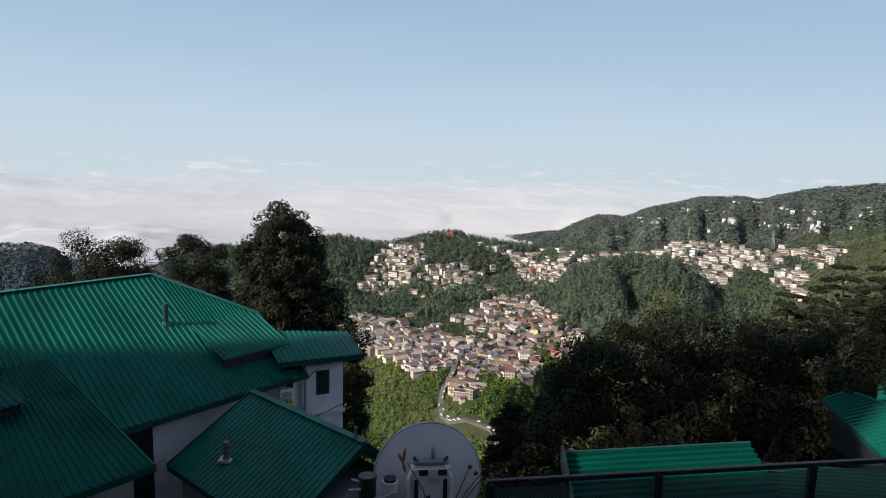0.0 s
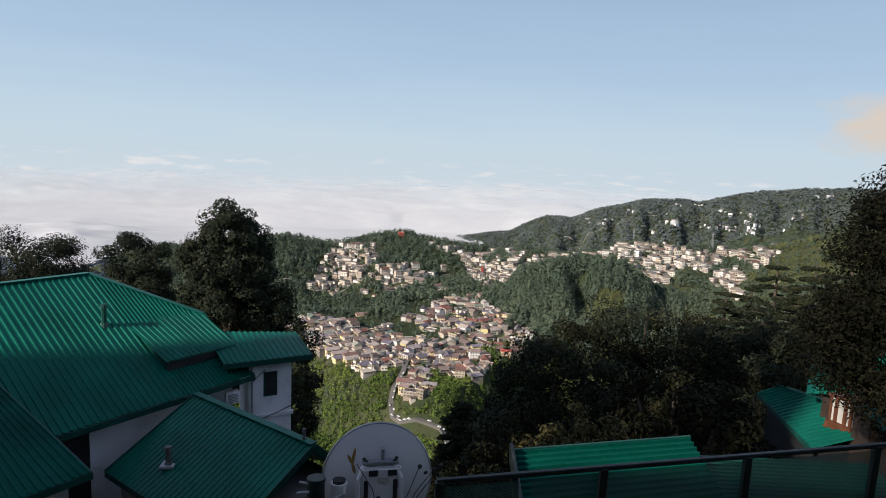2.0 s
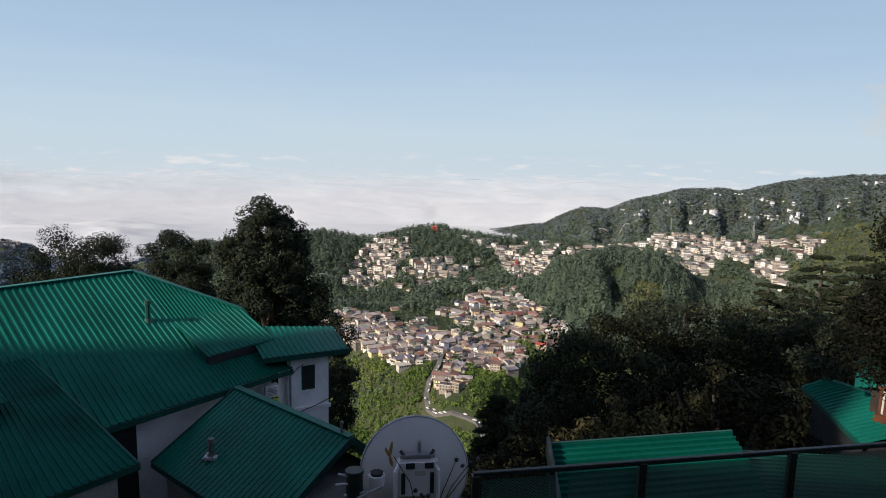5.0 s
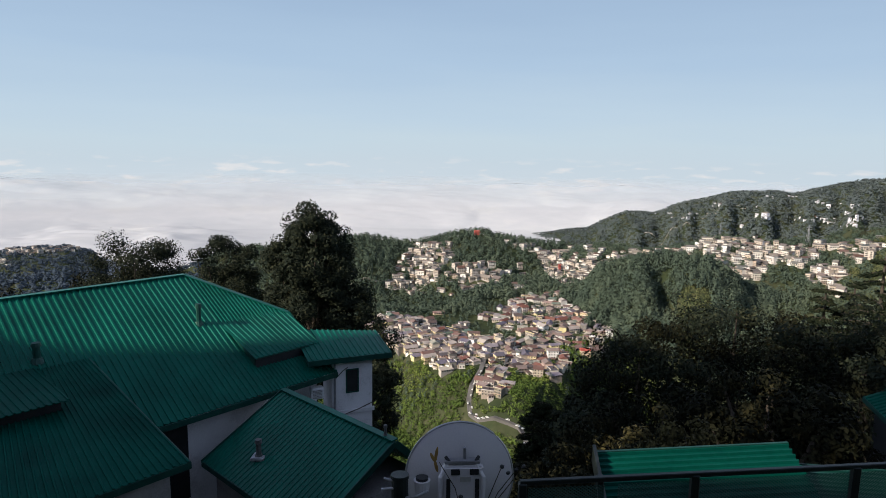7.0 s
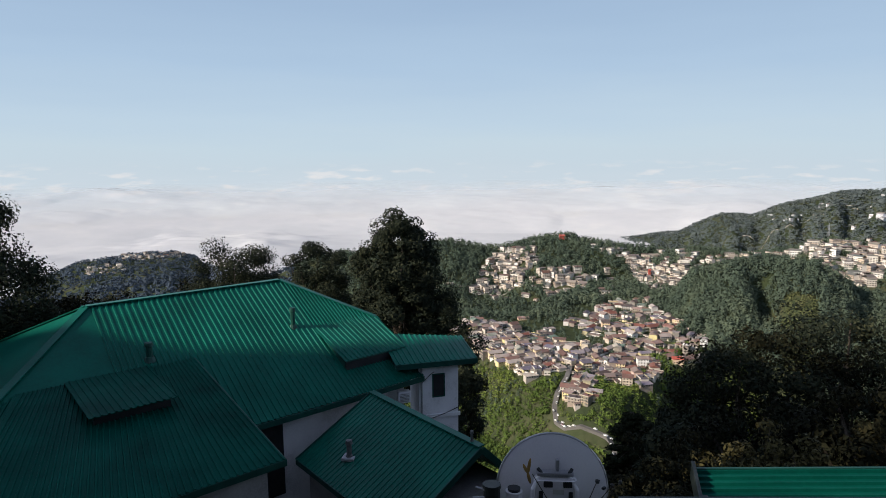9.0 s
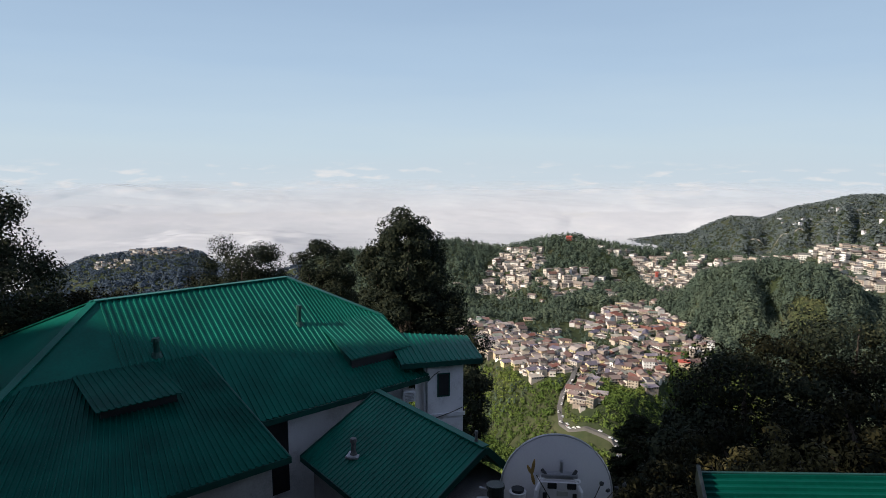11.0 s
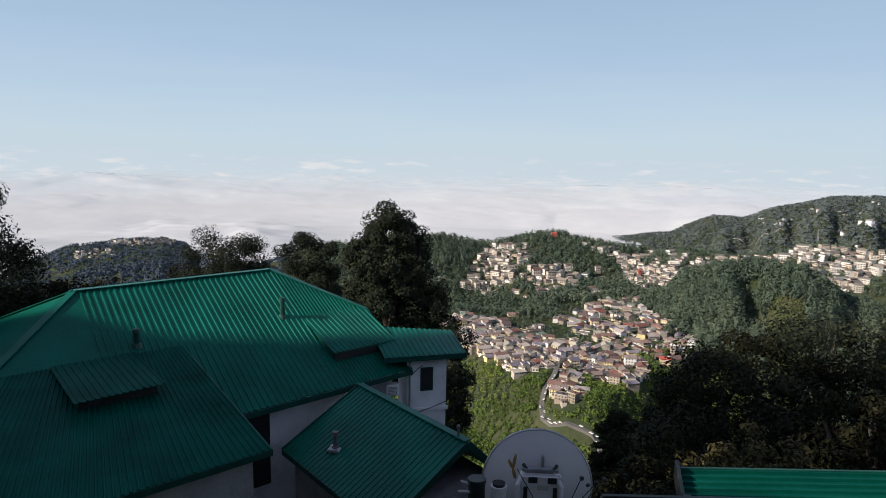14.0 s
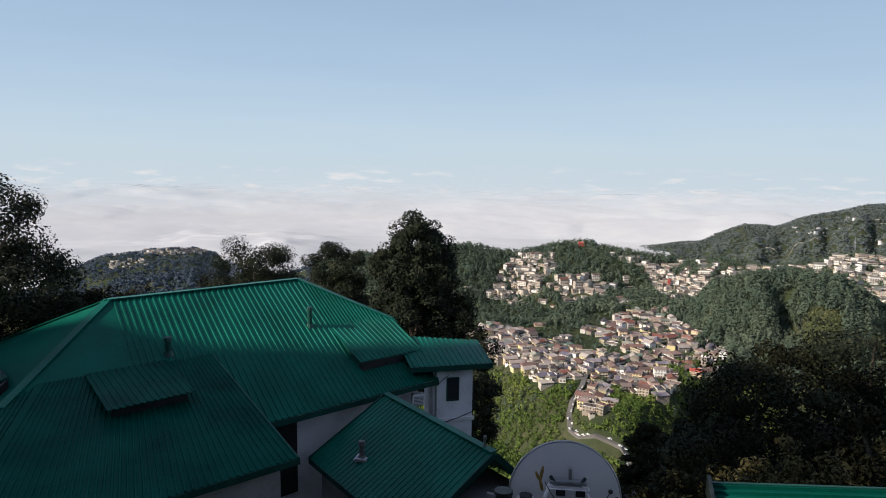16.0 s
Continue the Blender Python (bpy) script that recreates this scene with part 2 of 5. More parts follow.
def land(x, y):
    """Height of the ground; x and y may be arrays."""
    x, y = np.asarray(x, dtype=float), np.asarray(y, dtype=float)
    true_r = np.hypot(x, y) + 1e-6
    r = true_r / FAR
    az = np.degrees(np.arctan2(-x, y))
    ahead = true_r * np.cos(np.radians(np.clip(np.abs(az), 0, 140) * 0.8))
    own = np.interp(ahead, [-400, -60, 4.9, 7.0, 14, 30, 110, 495, 630, 1350, 1950], [60, 8, -3.4, -6.5, -11.5, -18.5, -66, -270, -279, -322, -420])
    k = sorted(EDGE)
    edge = np.interp(az, [a for a, _ in k], [e for _, e in k])
    back = np.interp(az, [-12, -3, 2, 12], [720, 700, 560, 580])
    shelf = -147 - 0.62 * np.maximum(edge - r, 0) - 0.35 * np.maximum(r - back, 0) + 0.02 * (r - 450) - 1.2 * np.maximum(np.abs(az + 4) - 16, 0)
    z = np.maximum(own / FAR, shelf)
    groove = 36 * np.exp(-((az + 18.2 - (r - 580) * 0.012) / 1.0) ** 2) * np.clip((r - 520) / 30, 0, 1) * np.clip((640 - r) / 40, 0, 1)
    for h in (ridge(az, r, 900, HILL_A, 0.27, 0.5), ridge(az, r, 640, HILL_B, 0.50, 0.35) - groove, ridge(az, r, 850, HILL_D, 0.24, 0.4),
              ridge(az, r, 1900, HILL_C, 0.11, 0.4, 60), ridge(az, r, 1400, HILL_F, 0.07, 0.3, 40)):
        z = np.maximum(z, h)
    lump = np.sin(x * 0.031 + 1.3) * np.cos(y * 0.027 + 0.4) * 3.5 + np.sin(x * 0.083 + y * 0.05) * 1.6
    gully = np.sin(az * 1.9 + r * 0.004) * 12 + np.sin(az * 4.3 - r * 0.006 + 1.0) * 7
    far = np.clip((r - 1050) / 250, 0, 1) * np.clip((1840 - r) / 250, 0, 1) * np.clip((-az - 2) / 6, 0, 1)
    return FAR * (z + gully * far) + lump * np.clip((true_r - 180) / 200, 0, 1)


def polar_sheet(name, radii, angles, height, mat, smooth=True):
    rr, aa = np.meshgrid(radii, np.radians(angles), indexing="ij")
    x, y = -np.sin(aa) * rr, np.cos(aa) * rr
    z = height(x, y)
    co = np.stack([x, y, z], -1).reshape(-1, 3)
    n, m = rr.shape
    i = (np.arange(n - 1)[:, None] * m + np.arange(m - 1)[None, :]).ravel()
    faces = np.stack([i, i + 1, i + m + 1, i + m], 1)[:, ::-1]
    me = bpy.data.meshes.new(name)
    me.vertices.add(len(co))
    me.vertices.foreach_set("co", co.astype(np.float32).ravel())
    me.loops.add(faces.size)
    me.loops.foreach_set("vertex_index", faces.astype(np.int32).ravel())
    me.polygons.add(len(faces))
    me.polygons.foreach_set("loop_start", np.arange(0, faces.size, 4, dtype=np.int32))
    me.polygons.foreach_set("use_smooth", np.full(len(faces), smooth))
    me.update(calc_edges=True)
    me.materials.append(mat)
    return new(name, me)


ground = polar_sheet("ground", np.concatenate([[0.001], np.geomspace(3, 5500, 240)]), np.concatenate([np.linspace(-180, -61, 30), np.linspace(-60, 62, 320), np.linspace(63, 180, 30)]), land, M_GROUND)
tagged(ground, "wooded Himalayan hillsides and valley ground", "ground", kind="structure")


LATTICE = np.random.default_rng(77).random((256, 256))


def lumps(x, y, octaves=4, gain=0.5):
    """Smooth uneven lumps of about unit wavelength, 0 to 1."""
    v, amp, total = np.zeros_like(x), 1.0, 0.0
    for o in range(octaves):
        u, w = x * 2.0 ** o + 17.3 * o, y * 2.0 ** o + 41.7 * o
        i, j = np.floor(u).astype(int), np.floor(w).astype(int)
        f, g = u - i, w - j
        f, g = f * f * (3 - 2 * f), g * g * (3 - 2 * g)
        i0, i1, j0, j1 = i % 256, (i + 1) % 256, j % 256, (j + 1) % 256
        v += amp * ((LATTICE[i0, j0] * (1 - f) + LATTICE[i1, j0] * f) * (1 - g) + (LATTICE[i0, j1] * (1 - f) + LATTICE[i1, j1] * f) * g)
        total += amp
        amp *= gain
    return v / total


def cloud_top(x, y):
    r = np.hypot(x, y)
    base = np.interp(r, [1000, 2200, 2950, 3600, 4150, 4600, 5000], [-345, -338, -322, -224, -164, -126, -104])
    wx, wy = x + 260 * lumps(x / 500, y / 500 + 9, 3), y + 260 * lumps(x / 500 + 31, y / 500, 3)
    bank = lumps(wx / 1300, wy / 1100, 2)
    heap = lumps(wx / 460, wy / 380, 4, 0.45)
    return base + (bank - 0.5) * 26 + np.clip(heap - 0.38, 0, 1) * np.interp(r, [1500, 2400, 3200, 4600], [15, 40, 120, 90]) * np.clip(bank * 2 - 0.45, 0.25, 1.2) - 18


clouds = polar_sheet("cloud_sea", np.geomspace(1500, 4700, 330), np.linspace(-70, 75, 760), cloud_top, M_CLOUD)
tagged(clouds, "white sea of cloud filling the plain below", "cloud", kind="stuff")


def sky_backdrop():
    """The plain distance behind the clouds: pale haze that clears into blue."""
    m = bpy.data.materials.new("sky_distance")
    m.use_nodes = True
    n, l = m.node_tree.nodes, m.node_tree.links
    n.remove(n["Principled BSDF"])
    em, geo, sep, ramp = n.new("ShaderNodeEmission"), n.new("ShaderNodeNewGeometry"), n.new("ShaderNodeSeparateXYZ"), n.new("ShaderNodeValToRGB")
    noi, mp, rg = n.new("ShaderNodeTexNoise"), n.new("ShaderNodeMapping"), n.new("ShaderNodeMapRange")
    l.new(geo.outputs["Position"], mp.inputs["Vector"])
    mp.inputs["Scale"].default_value = (0.0006, 0.0006, 0.005)
    l.new(mp.outputs["Vector"], noi.inputs["Vector"])
    noi.inputs["Scale"].default_value, noi.inputs["Detail"].default_value = 1.0, 5.0
    add = n.new("ShaderNodeMath")
    add.operation, add.inputs[1].default_value = "MULTIPLY_ADD", 260.0
    l.new(noi.outputs["Fac"], add.inputs[0])
    l.new(geo.outputs["Position"], sep.inputs["Vector"])
    l.new(sep.outputs["Z"], add.inputs[2])
    rg.inputs["From Min"].default_value, rg.inputs["From Max"].default_value = -100.0, 1500.0
    l.new(add.outputs[0], rg.inputs["Value"])
    l.new(rg.outputs["Result"], ramp.inputs["Fac"])
    els = ramp.color_ramp.elements
    while len(els) < len(SKY_STOPS):
        els.new(0.5)
    for e, (p, c) in zip(els, SKY_STOPS):
        e.position, e.color = p, (*[((v / 255 + 0.055) / 1.055) ** 2.4 for v in c], 1)
    # a soft rosy cloud low over the ridge
    dist, fade, mixc = n.new("ShaderNodeVectorMath"), n.new("ShaderNodeMapRange"), n.new("ShaderNodeMix")
    sc, wob = n.new("ShaderNodeVectorMath"), n.new("ShaderNodeTexNoise")
    sc.operation, dist.operation, mixc.data_type = "MULTIPLY", "DISTANCE", "RGBA"
    sc.inputs[1].default_value = (0.001, 0.001, 0.0017)
    dist.inputs[1].default_value = (3.19, 3.80, 0.60)
    l.new(geo.outputs["Position"], sc.inputs[0])
    l.new(sc.outputs[0], dist.inputs[0])
    wob.inputs["Scale"].default_value, wob.inputs["Detail"].default_value = 5.0, 6.0
    l.new(sc.outputs[0], wob.inputs["Vector"])
    edge = n.new("ShaderNodeMath")
    edge.operation, edge.inputs[1].default_value = "MULTIPLY_ADD", 0.5
    l.new(wob.outputs["Fac"], edge.inputs[0])
    l.new(dist.outputs["Value"], edge.inputs[2])
    fade.inputs["From Min"].default_value, fade.inputs["From Max"].default_value = 0.68, 0.36
    l.new(edge.outputs[0], fade.inputs["Value"])
    l.new(fade.outputs["Result"], mixc.inputs[0])
    l.new(ramp.outputs["Color"], mixc.inputs[6])
    mixc.inputs[7].default_value = (0.72, 0.64, 0.57, 1)
    # small white heaps and streaks low over the cloud sea
    band, flat, heap, cut, cover, white = (n.new("ShaderNode" + k) for k in ("MapRange", "Mapping", "TexNoise", "MapRange", "Math", "Mix"))
    flat.inputs["Scale"].default_value = (0.0042, 0.0042, 0.020)
    l.new(geo.outputs["Position"], flat.inputs["Vector"])
    heap.inputs["Scale"].default_value, heap.inputs["Detail"].default_value = 1.0, 4.0
    l.new(flat.outputs["Vector"], heap.inputs["Vector"])
    cut.inputs["From Min"].default_value, cut.inputs["From Max"].default_value = 0.56, 0.70
    l.new(heap.outputs["Fac"], cut.inputs["Value"])
    band.inputs["From Min"].default_value, band.inputs["From Max"].default_value = 20.0, -110.0
    l.new(sep.outputs["Z"], band.inputs["Value"])
    cover.operation = "MULTIPLY"
    l.new(cut.outputs["Result"], cover.inputs[0])
    l.new(band.outputs["Result"], cover.inputs[1])
    white.data_type = "RGBA"
    l.new(cover.outputs[0], white.inputs[0])
    l.new(mixc.outputs[2], white.inputs[6])
    white.inputs[7].default_value = (0.80, 0.81, 0.83, 1)
    l.new(white.outputs[2], em.inputs["Color"])
    em.inputs["Strength"].default_value = 0.68
    l.new(em.outputs["Emission"], n["Material Output"].inputs["Surface"])
    rr, a = 4960.0, np.linspace(radians(30), radians(144), 97)
    low, high = np.stack([rr * np.cos(a), rr * np.sin(a), np.full(97, -400.0)], 1), np.stack([rr * np.cos(a), rr * np.sin(a), np.full(97, 1550.0)], 1)
    ob = soup("backdrop", np.stack([low[:-1], low[1:], high[1:], high[:-1]], 1), 4, m)
    return tagged(ob, "pale blue sky hazing to white at the horizon", "sky", kind="structure")


SKY_STOPS = [(0.0, (208, 220, 230)), (0.12, (203, 218, 229)), (0.22, (201, 219, 231)), (0.34, (194, 215, 232)), (0.6, (178, 203, 228)), (1.0, (160, 186, 216))]
sky_backdrop()



# ---------------------------------------------------------------- the green-roofed house
U, N = Vector((0.637, 0.771, 0)), Vector((0.771, -0.637, 0))       # along the ridge, and out over the front eave


def H(s, q, z):
    return U * s + N * q + Vector((0, 0, z))


def sheet_roof(name, a, b, c, d, mat, parent, pitch=0.27, rib=0.045, label="", thick=0.03):
    """Ribbed metal sheet on the four-cornered slope a (top start), b (top end), c (bottom end), d (bottom start); ribs run from top to bottom."""
    a, b, c, d = (Vector(v) for v in (a, b, c, d))
    n = (b - a).cross(d - a).normalized()
    if n.z < 0:
        n = -n
    bm = bmesh.new()
    width = max((b - a).length, (c - d).length)
    count = max(2, round(width / pitch))
    prof = ((0.0, 0.0), (0.62, 0.0), (0.70, 1.0), (0.92, 1.0), (1.0, 0.0))
    rows = []
    for i in range(count):
        for f, h in prof[:-1]:
            t = (i + f) / count
            rows.append((t, h))
    rows.append((1.0, 0.0))
    top = [bm.verts.new(a.lerp(b, t) + n * (rib * h)) for t, h in rows]
    bot = [bm.verts.new(d.lerp(c, t) + n * (rib * h)) for t, h in rows]
    low = [bm.verts.new(d.lerp(c, t) + n * (rib * h - thick)) for t, h in rows]
    for i in range(len(rows) - 1):
        for p, q in ((top, bot), (bot, low)):
            if (p[i].co - p[i + 1].co).length > 1e-5 or (q[i].co - q[i + 1].co).length > 1e-5:
                bm.faces.new((p[i], q[i], q[i + 1], p[i + 1]))
    bmesh.ops.remove_doubles(bm, verts=bm.verts, dist=1e-4)
    bmesh.ops.recalc_face_normals(bm, faces=bm.faces)
    return part(name, bm, mat, parent, label)


def bar(name, p, q, w, h, mat, parent, label=""):
    """A straight board from p to q, w wide and h high."""
    p, q = Vector(p), Vector(q)
    d = (q - p).normalized()
    side = d.cross(Vector((0, 0, 1)) if abs(d.z) < 0.95 else Vector((0, -1, 0))).normalized()
    up = side.cross(d)
    bm = bmesh.new()
    vs = [bm.verts.new(o + side * (sx * w / 2) + up * (sz * h / 2)) for o in (p, q) for sx, sz in ((-1, -1), (1, -1), (1, 1), (-1, 1))]
    bm.faces.new(vs[:4][::-1])
    bm.faces.new(vs[4:])
    for k in range(4):
        bm.faces.new((vs[k], vs[(k + 1) % 4], vs[4 + (k + 1) % 4], vs[4 + k]))
    bmesh.ops.bevel(bm, geom=list(bm.edges), offset=min(w, h) * 0.12, segments=1, affect="EDGES")
    bmesh.ops.recalc_face_normals(bm, faces=bm.faces)
    return part(name, bm, mat, parent, label)


def prism(name, pts, z0, z1, mat, parent, label=""):
    """An upright block on the plan points."""
    bm = bmesh.new()
    lo = [bm.verts.new((p[0], p[1], z0)) for p in pts]
    hi = [bm.verts.new((p[0], p[1], z1)) for p in pts]
    for k in range(len(pts)):
        bm.faces.new((lo[k], lo[(k + 1) % len(pts)], hi[(k + 1) % len(pts)], hi[k]))
    bm.faces.new(lo[::-1])
    bm.faces.new(hi)
    bmesh.ops.recalc_face_normals(bm, faces=bm.faces)
    return part(name, bm, mat, parent, label)


SLOPE = 0.532


def main_z(q):
    return -6.1 - (q + 30.15) * SLOPE


def vent_pipe(name, base, height, radius, mat, parent, cowl=True):
    bm = tube(bmesh.new(), [(0, 0, -0.15), (0, 0, height * 0.8)], radius, radius, 10)
    if cowl:
        tube(bm, [(0, 0, height * 0.8), (0, 0, height)], radius * 1.45, radius * 1.2, 10)
    tube(bm, [(0, 0, -0.1), (0, 0, 0.12)], radius * 2.1, radius * 1.3, 10)
    ob = part(name, bm, mat, parent)
    ob.location = base
    return ob


def main_house():
    h = empty("house", H(9, -29, -19))
    h.location = (0, 0, 0)
    tagged(h, "hill house with ribbed green metal hip roof and whitewashed walls", "house")
    qe, qr, ql = -22.45, -30.15, -37.85
    ze = main_z(qe)
    A, B = H(13.96, qr, -6.1), H(4.89, qr, -6.1)
    C, D = H(17.6, -26.5, main_z(-26.5)), H(17.5, qe, ze)
    left_s = -0.5
    BL = H(0.6, -25.5, main_z(-25.5))
    BK = H(0.6, -34.8, main_z(-25.5))
    # front slope in three strips: under the left hip, under the ridge, under the right hip
    s_hip = 4.89
    sheet_roof("roof", B, B, H(s_hip, qe, ze), H(-2.2, qe, ze), M_ROOF, h)
    sheet_roof("roof", B, A, H(13.96, qe, ze), H(s_hip, qe, ze), M_ROOF, h)
    sheet_roof("roof", A, C, H(17.6, qe, ze), H(13.96, qe, ze), M_ROOF, h)
    # left hip slope, rear slope, right hip slope
    sheet_roof("roof", B, B, BK, BL, M_ROOF, h)
    sheet_roof("roof", BL, BK, H(-2.5, -39.0, -10.36), H(-2.5, -25.5, -10.36), M_ROOF, h)
    bar("ridge_cap", BK, H(-2.5, -38.0, -10.3), 0.3, 0.05, M_ROOF, h)
    sheet_roof("roof", A, B, H(left_s, ql, ze), H(17.6, ql, ze), M_ROOF, h)
    sheet_roof("roof", A, A, H(17.6, -33.8, main_z(-26.5)), C, M_ROOF, h)
    for p, q in ((A, B), (A, C), (B, BL), (B, BK)):
        bar("ridge_cap", p + Vector((0, 0, 0.03)), q + Vector((0, 0, 0.03)), 0.34, 0.05, M_ROOF, h)
    bar("ridge_cap", C, D, 0.16, 0.14, M_ROOF, h, "pale green verge trim")
    bar("fascia", H(left_s - 2.2, qe + 0.03, ze - 0.14), H(17.6, qe + 0.03, ze - 0.14), 0.05, 0.24, M_TRIM, h)
    # walls under the roof
    prism("wall", [H(0.5, -23.3, 0), H(17.0, -23.3, 0), H(17.0, -37, 0), H(0.5, -37, 0)], -24, -10.45, M_WHITE, h)
    prism("gable", [H(16.6, -26.4, 0), H(17.0, -26.4, 0), H(17.0, -34, 0), H(16.6, -34, 0)], -10.5, -8.4, M_WHITE, h)
    # shed dormer near the verge
    z1 = main_z(-26.7) + 0.03
    a, b, c, d = H(13.9, -26.8, z1), H(17.55, -26.8, z1), H(17.55, -23.75, -9.02), H(14.05, -23.75, -9.02)
    sheet_roof("dormer_roof", a, b, c, d, M_ROOF, h)
    # front wall coloured near black for the shade under its roof edge
    prism("dormer_front", [H(14.1, -23.79, 0), H(17.45, -23.79, 0), H(17.45, -24.0, 0), H(14.1, -24.0, 0)], -9.75, -9.08, M_DARK, h)
    bm = bmesh.new()
    vs = [bm.verts.new(v) for v in (H(14.08, -26.7, z1 - 0.03), H(14.08, -23.9, -9.05), H(14.08, -23.9, main_z(-23.9) - 0.1))]
    bm.faces.new(vs)
    part("dormer_cheek", bm, M_TRIM, h)
    bar("fascia", H(14.05, -23.75, -9.05), H(17.6, -23.75, -9.05), 0.03, 0.06, M_TRIM, h)
    vent_pipe("vent_pipe", H(13.04, -26.9, main_z(-26.9)), 0.95, 0.11, M_TRIM, h)
    vent_pipe("vent_pipe", H(6.45, -26.65, main_z(-26.65)), 0.72, 0.13, M_TRIM, h)
    # open dormer on the left slope: shaded throat painted black under a thin raised roof
    a, b, c, d = H(0.73, -29.75, -8.1), H(0.95, -27.2, -7.98), H(-2.4, -26.4, -9.3), H(-2.6, -29.4, -9.5)
    sheet_roof("dormer_roof", a, b, c, d, M_TRIM, h, 0.2, 0.02)
    bm = bmesh.new()
    vs = [bm.verts.new(v + Vector((0, 0, dz))) for dz in (-0.05, -0.9) for v in (b + N * 0.1, H(0.46, -26.6, -8.3), H(-2.4, -26.0, -9.9), c + N * 0.1)]
    for f in ((0, 1, 2, 3), (4, 7, 6, 5), (0, 4, 5, 1), (1, 5, 6, 2)):
        bm.faces.new([vs[k] for k in f])
    part("dormer_cheek", bm, M_DARK, h, "near-black block for the shade in the dormer's open side")
    # near-black panel painted for the shaded gap under the eave, beside the wing
    prism("shade_panel", [H(9.0, -23.26, 0), H(10.6, -23.26, 0), H(10.6, -23.4, 0), H(9.0, -23.4, 0)], -14, -10.46, M_DARK, h)
    # lower front roof
    def lz(q):
        return -8.17 - (q + 26.25) * 0.157
    ql0, ql1 = -26.25, -17.75
    sheet_roof("lower_roof", H(1.9, ql0, lz(ql0)), H(8.1, ql0, lz(ql0)), H(8.1, ql1, lz(ql1)), H(-1.3, ql1, lz(ql1)), M_ROOF_SHADED, h, 0.22, 0.04)
    sheet_roof("lower_roof", H(-3.5, -25.6, -9.6), H(1.9, ql0, lz(ql0) - 0.01), H(-1.3, ql1, lz(ql1) - 0.01), H(-5, -18.5, -11), M_ROOF_SHADED, h, 0.22, 0.04)
    bar("fascia", H(-1.3, ql1, lz(ql1) - 0.12), H(8.15, ql1, lz(ql1) - 0.12), 0.05, 0.22, M_TRIM, h)
    bar("fascia", H(8.12, ql0, lz(ql0) - 0.06), H(8.12, ql1, lz(ql1) - 0.06), 0.05, 0.14, M_TRIM, h)
    bar("ridge_cap", H(1.9, ql0, lz(ql0)), H(-1.3, ql1, lz(ql1)), 0.26, 0.04, M_ROOF_SHADED, h)
    prism("wall", [H(-0.5, -18.3, 0), H(7.7, -18.3, 0), H(7.7, -23.2, 0), H(-0.5, -23.2, 0)], -24, -9.95, M_PLASTER, h)
    # raised skylight roof on it
    a, b, c, d = H(3.3, -26.25, -8.10), H(6.25, -26.25, -8.10), H(6.3, -22.5, -8.3), H(3.4, -22.4, -8.3)
    sheet_roof("skylight_roof", a, b, c, d, M_ROOF_SHADED, h, 0.22, 0.04)
    prism("skylight_front", [H(3.6, -22.8, 0), H(6.1, -22.8, 0), H(6.1, -22.9, 0), H(3.6, -22.9, 0)], -8.95, -8.36, M_DARK, h)
    # small front wing with the pipe
    P, Q = H(14.2, -21.9, -10.0), H(14.2, -14.9, -10.0)
    sheet_roof("wing_roof", P, Q, H(10.5, -14.9, -11.89), H(10.5, -21.9, -11.89), M_ROOF, h, 0.24, 0.03)
    sheet_roof("wing_roof", P, Q, H(16.3, -14.9, -12.0), H(16.3, -21.9, -12.0), M_ROOF, h, 0.24, 0.03)
    bar("ridge_cap", P + Vector((0, 0, 0.04)), Q + Vector((0, 0, 0.04)), 0.3, 0.05, M_ROOF, h)
    bar("bargeboard", P + Vector((0, 0, -0.08)), H(10.5, -21.9, -11.97), 0.05, 0.26, M_TRIM, h)
    bar("bargeboard", Q + N * 0.03 + Vector((0, 0, -0.08)), H(10.5, -14.87, -11.97), 0.05, 0.26, M_TRIM, h)
    bar("bargeboard", Q + N * 0.03 + Vector((0, 0, -0.08)), H(16.3, -14.87, -12.08), 0.05, 0.26, M_TRIM, h)
    bar("fascia", H(10.48, -21.9, -12.0), H(10.48, -14.9, -12.0), 0.05, 0.22, M_TRIM, h)
    prism("wall", [H(10.9, -21.6, 0), H(16.0, -21.6, 0), H(16.0, -15.3, 0), H(10.9, -15.3, 0)], -24, -12.0, M_PLASTER, h)
    vent_pipe("vent_pipe", H(11.6, -19.6, -11.32), 0.72, 0.10, M_PIPE, h)
    part("flashing", boxed((-0.26, -0.26, -0.06), (0.26, 0.26, 0.05), 0.02), M_STEEL, h, "crude cement flashing").location = H(11.6, -19.6, -11.3)
    vent_pipe("vent_pipe", H(14.2, -15.4, -10.0), 0.45, 0.05, M_PIPE, h)
    return h


main_house()


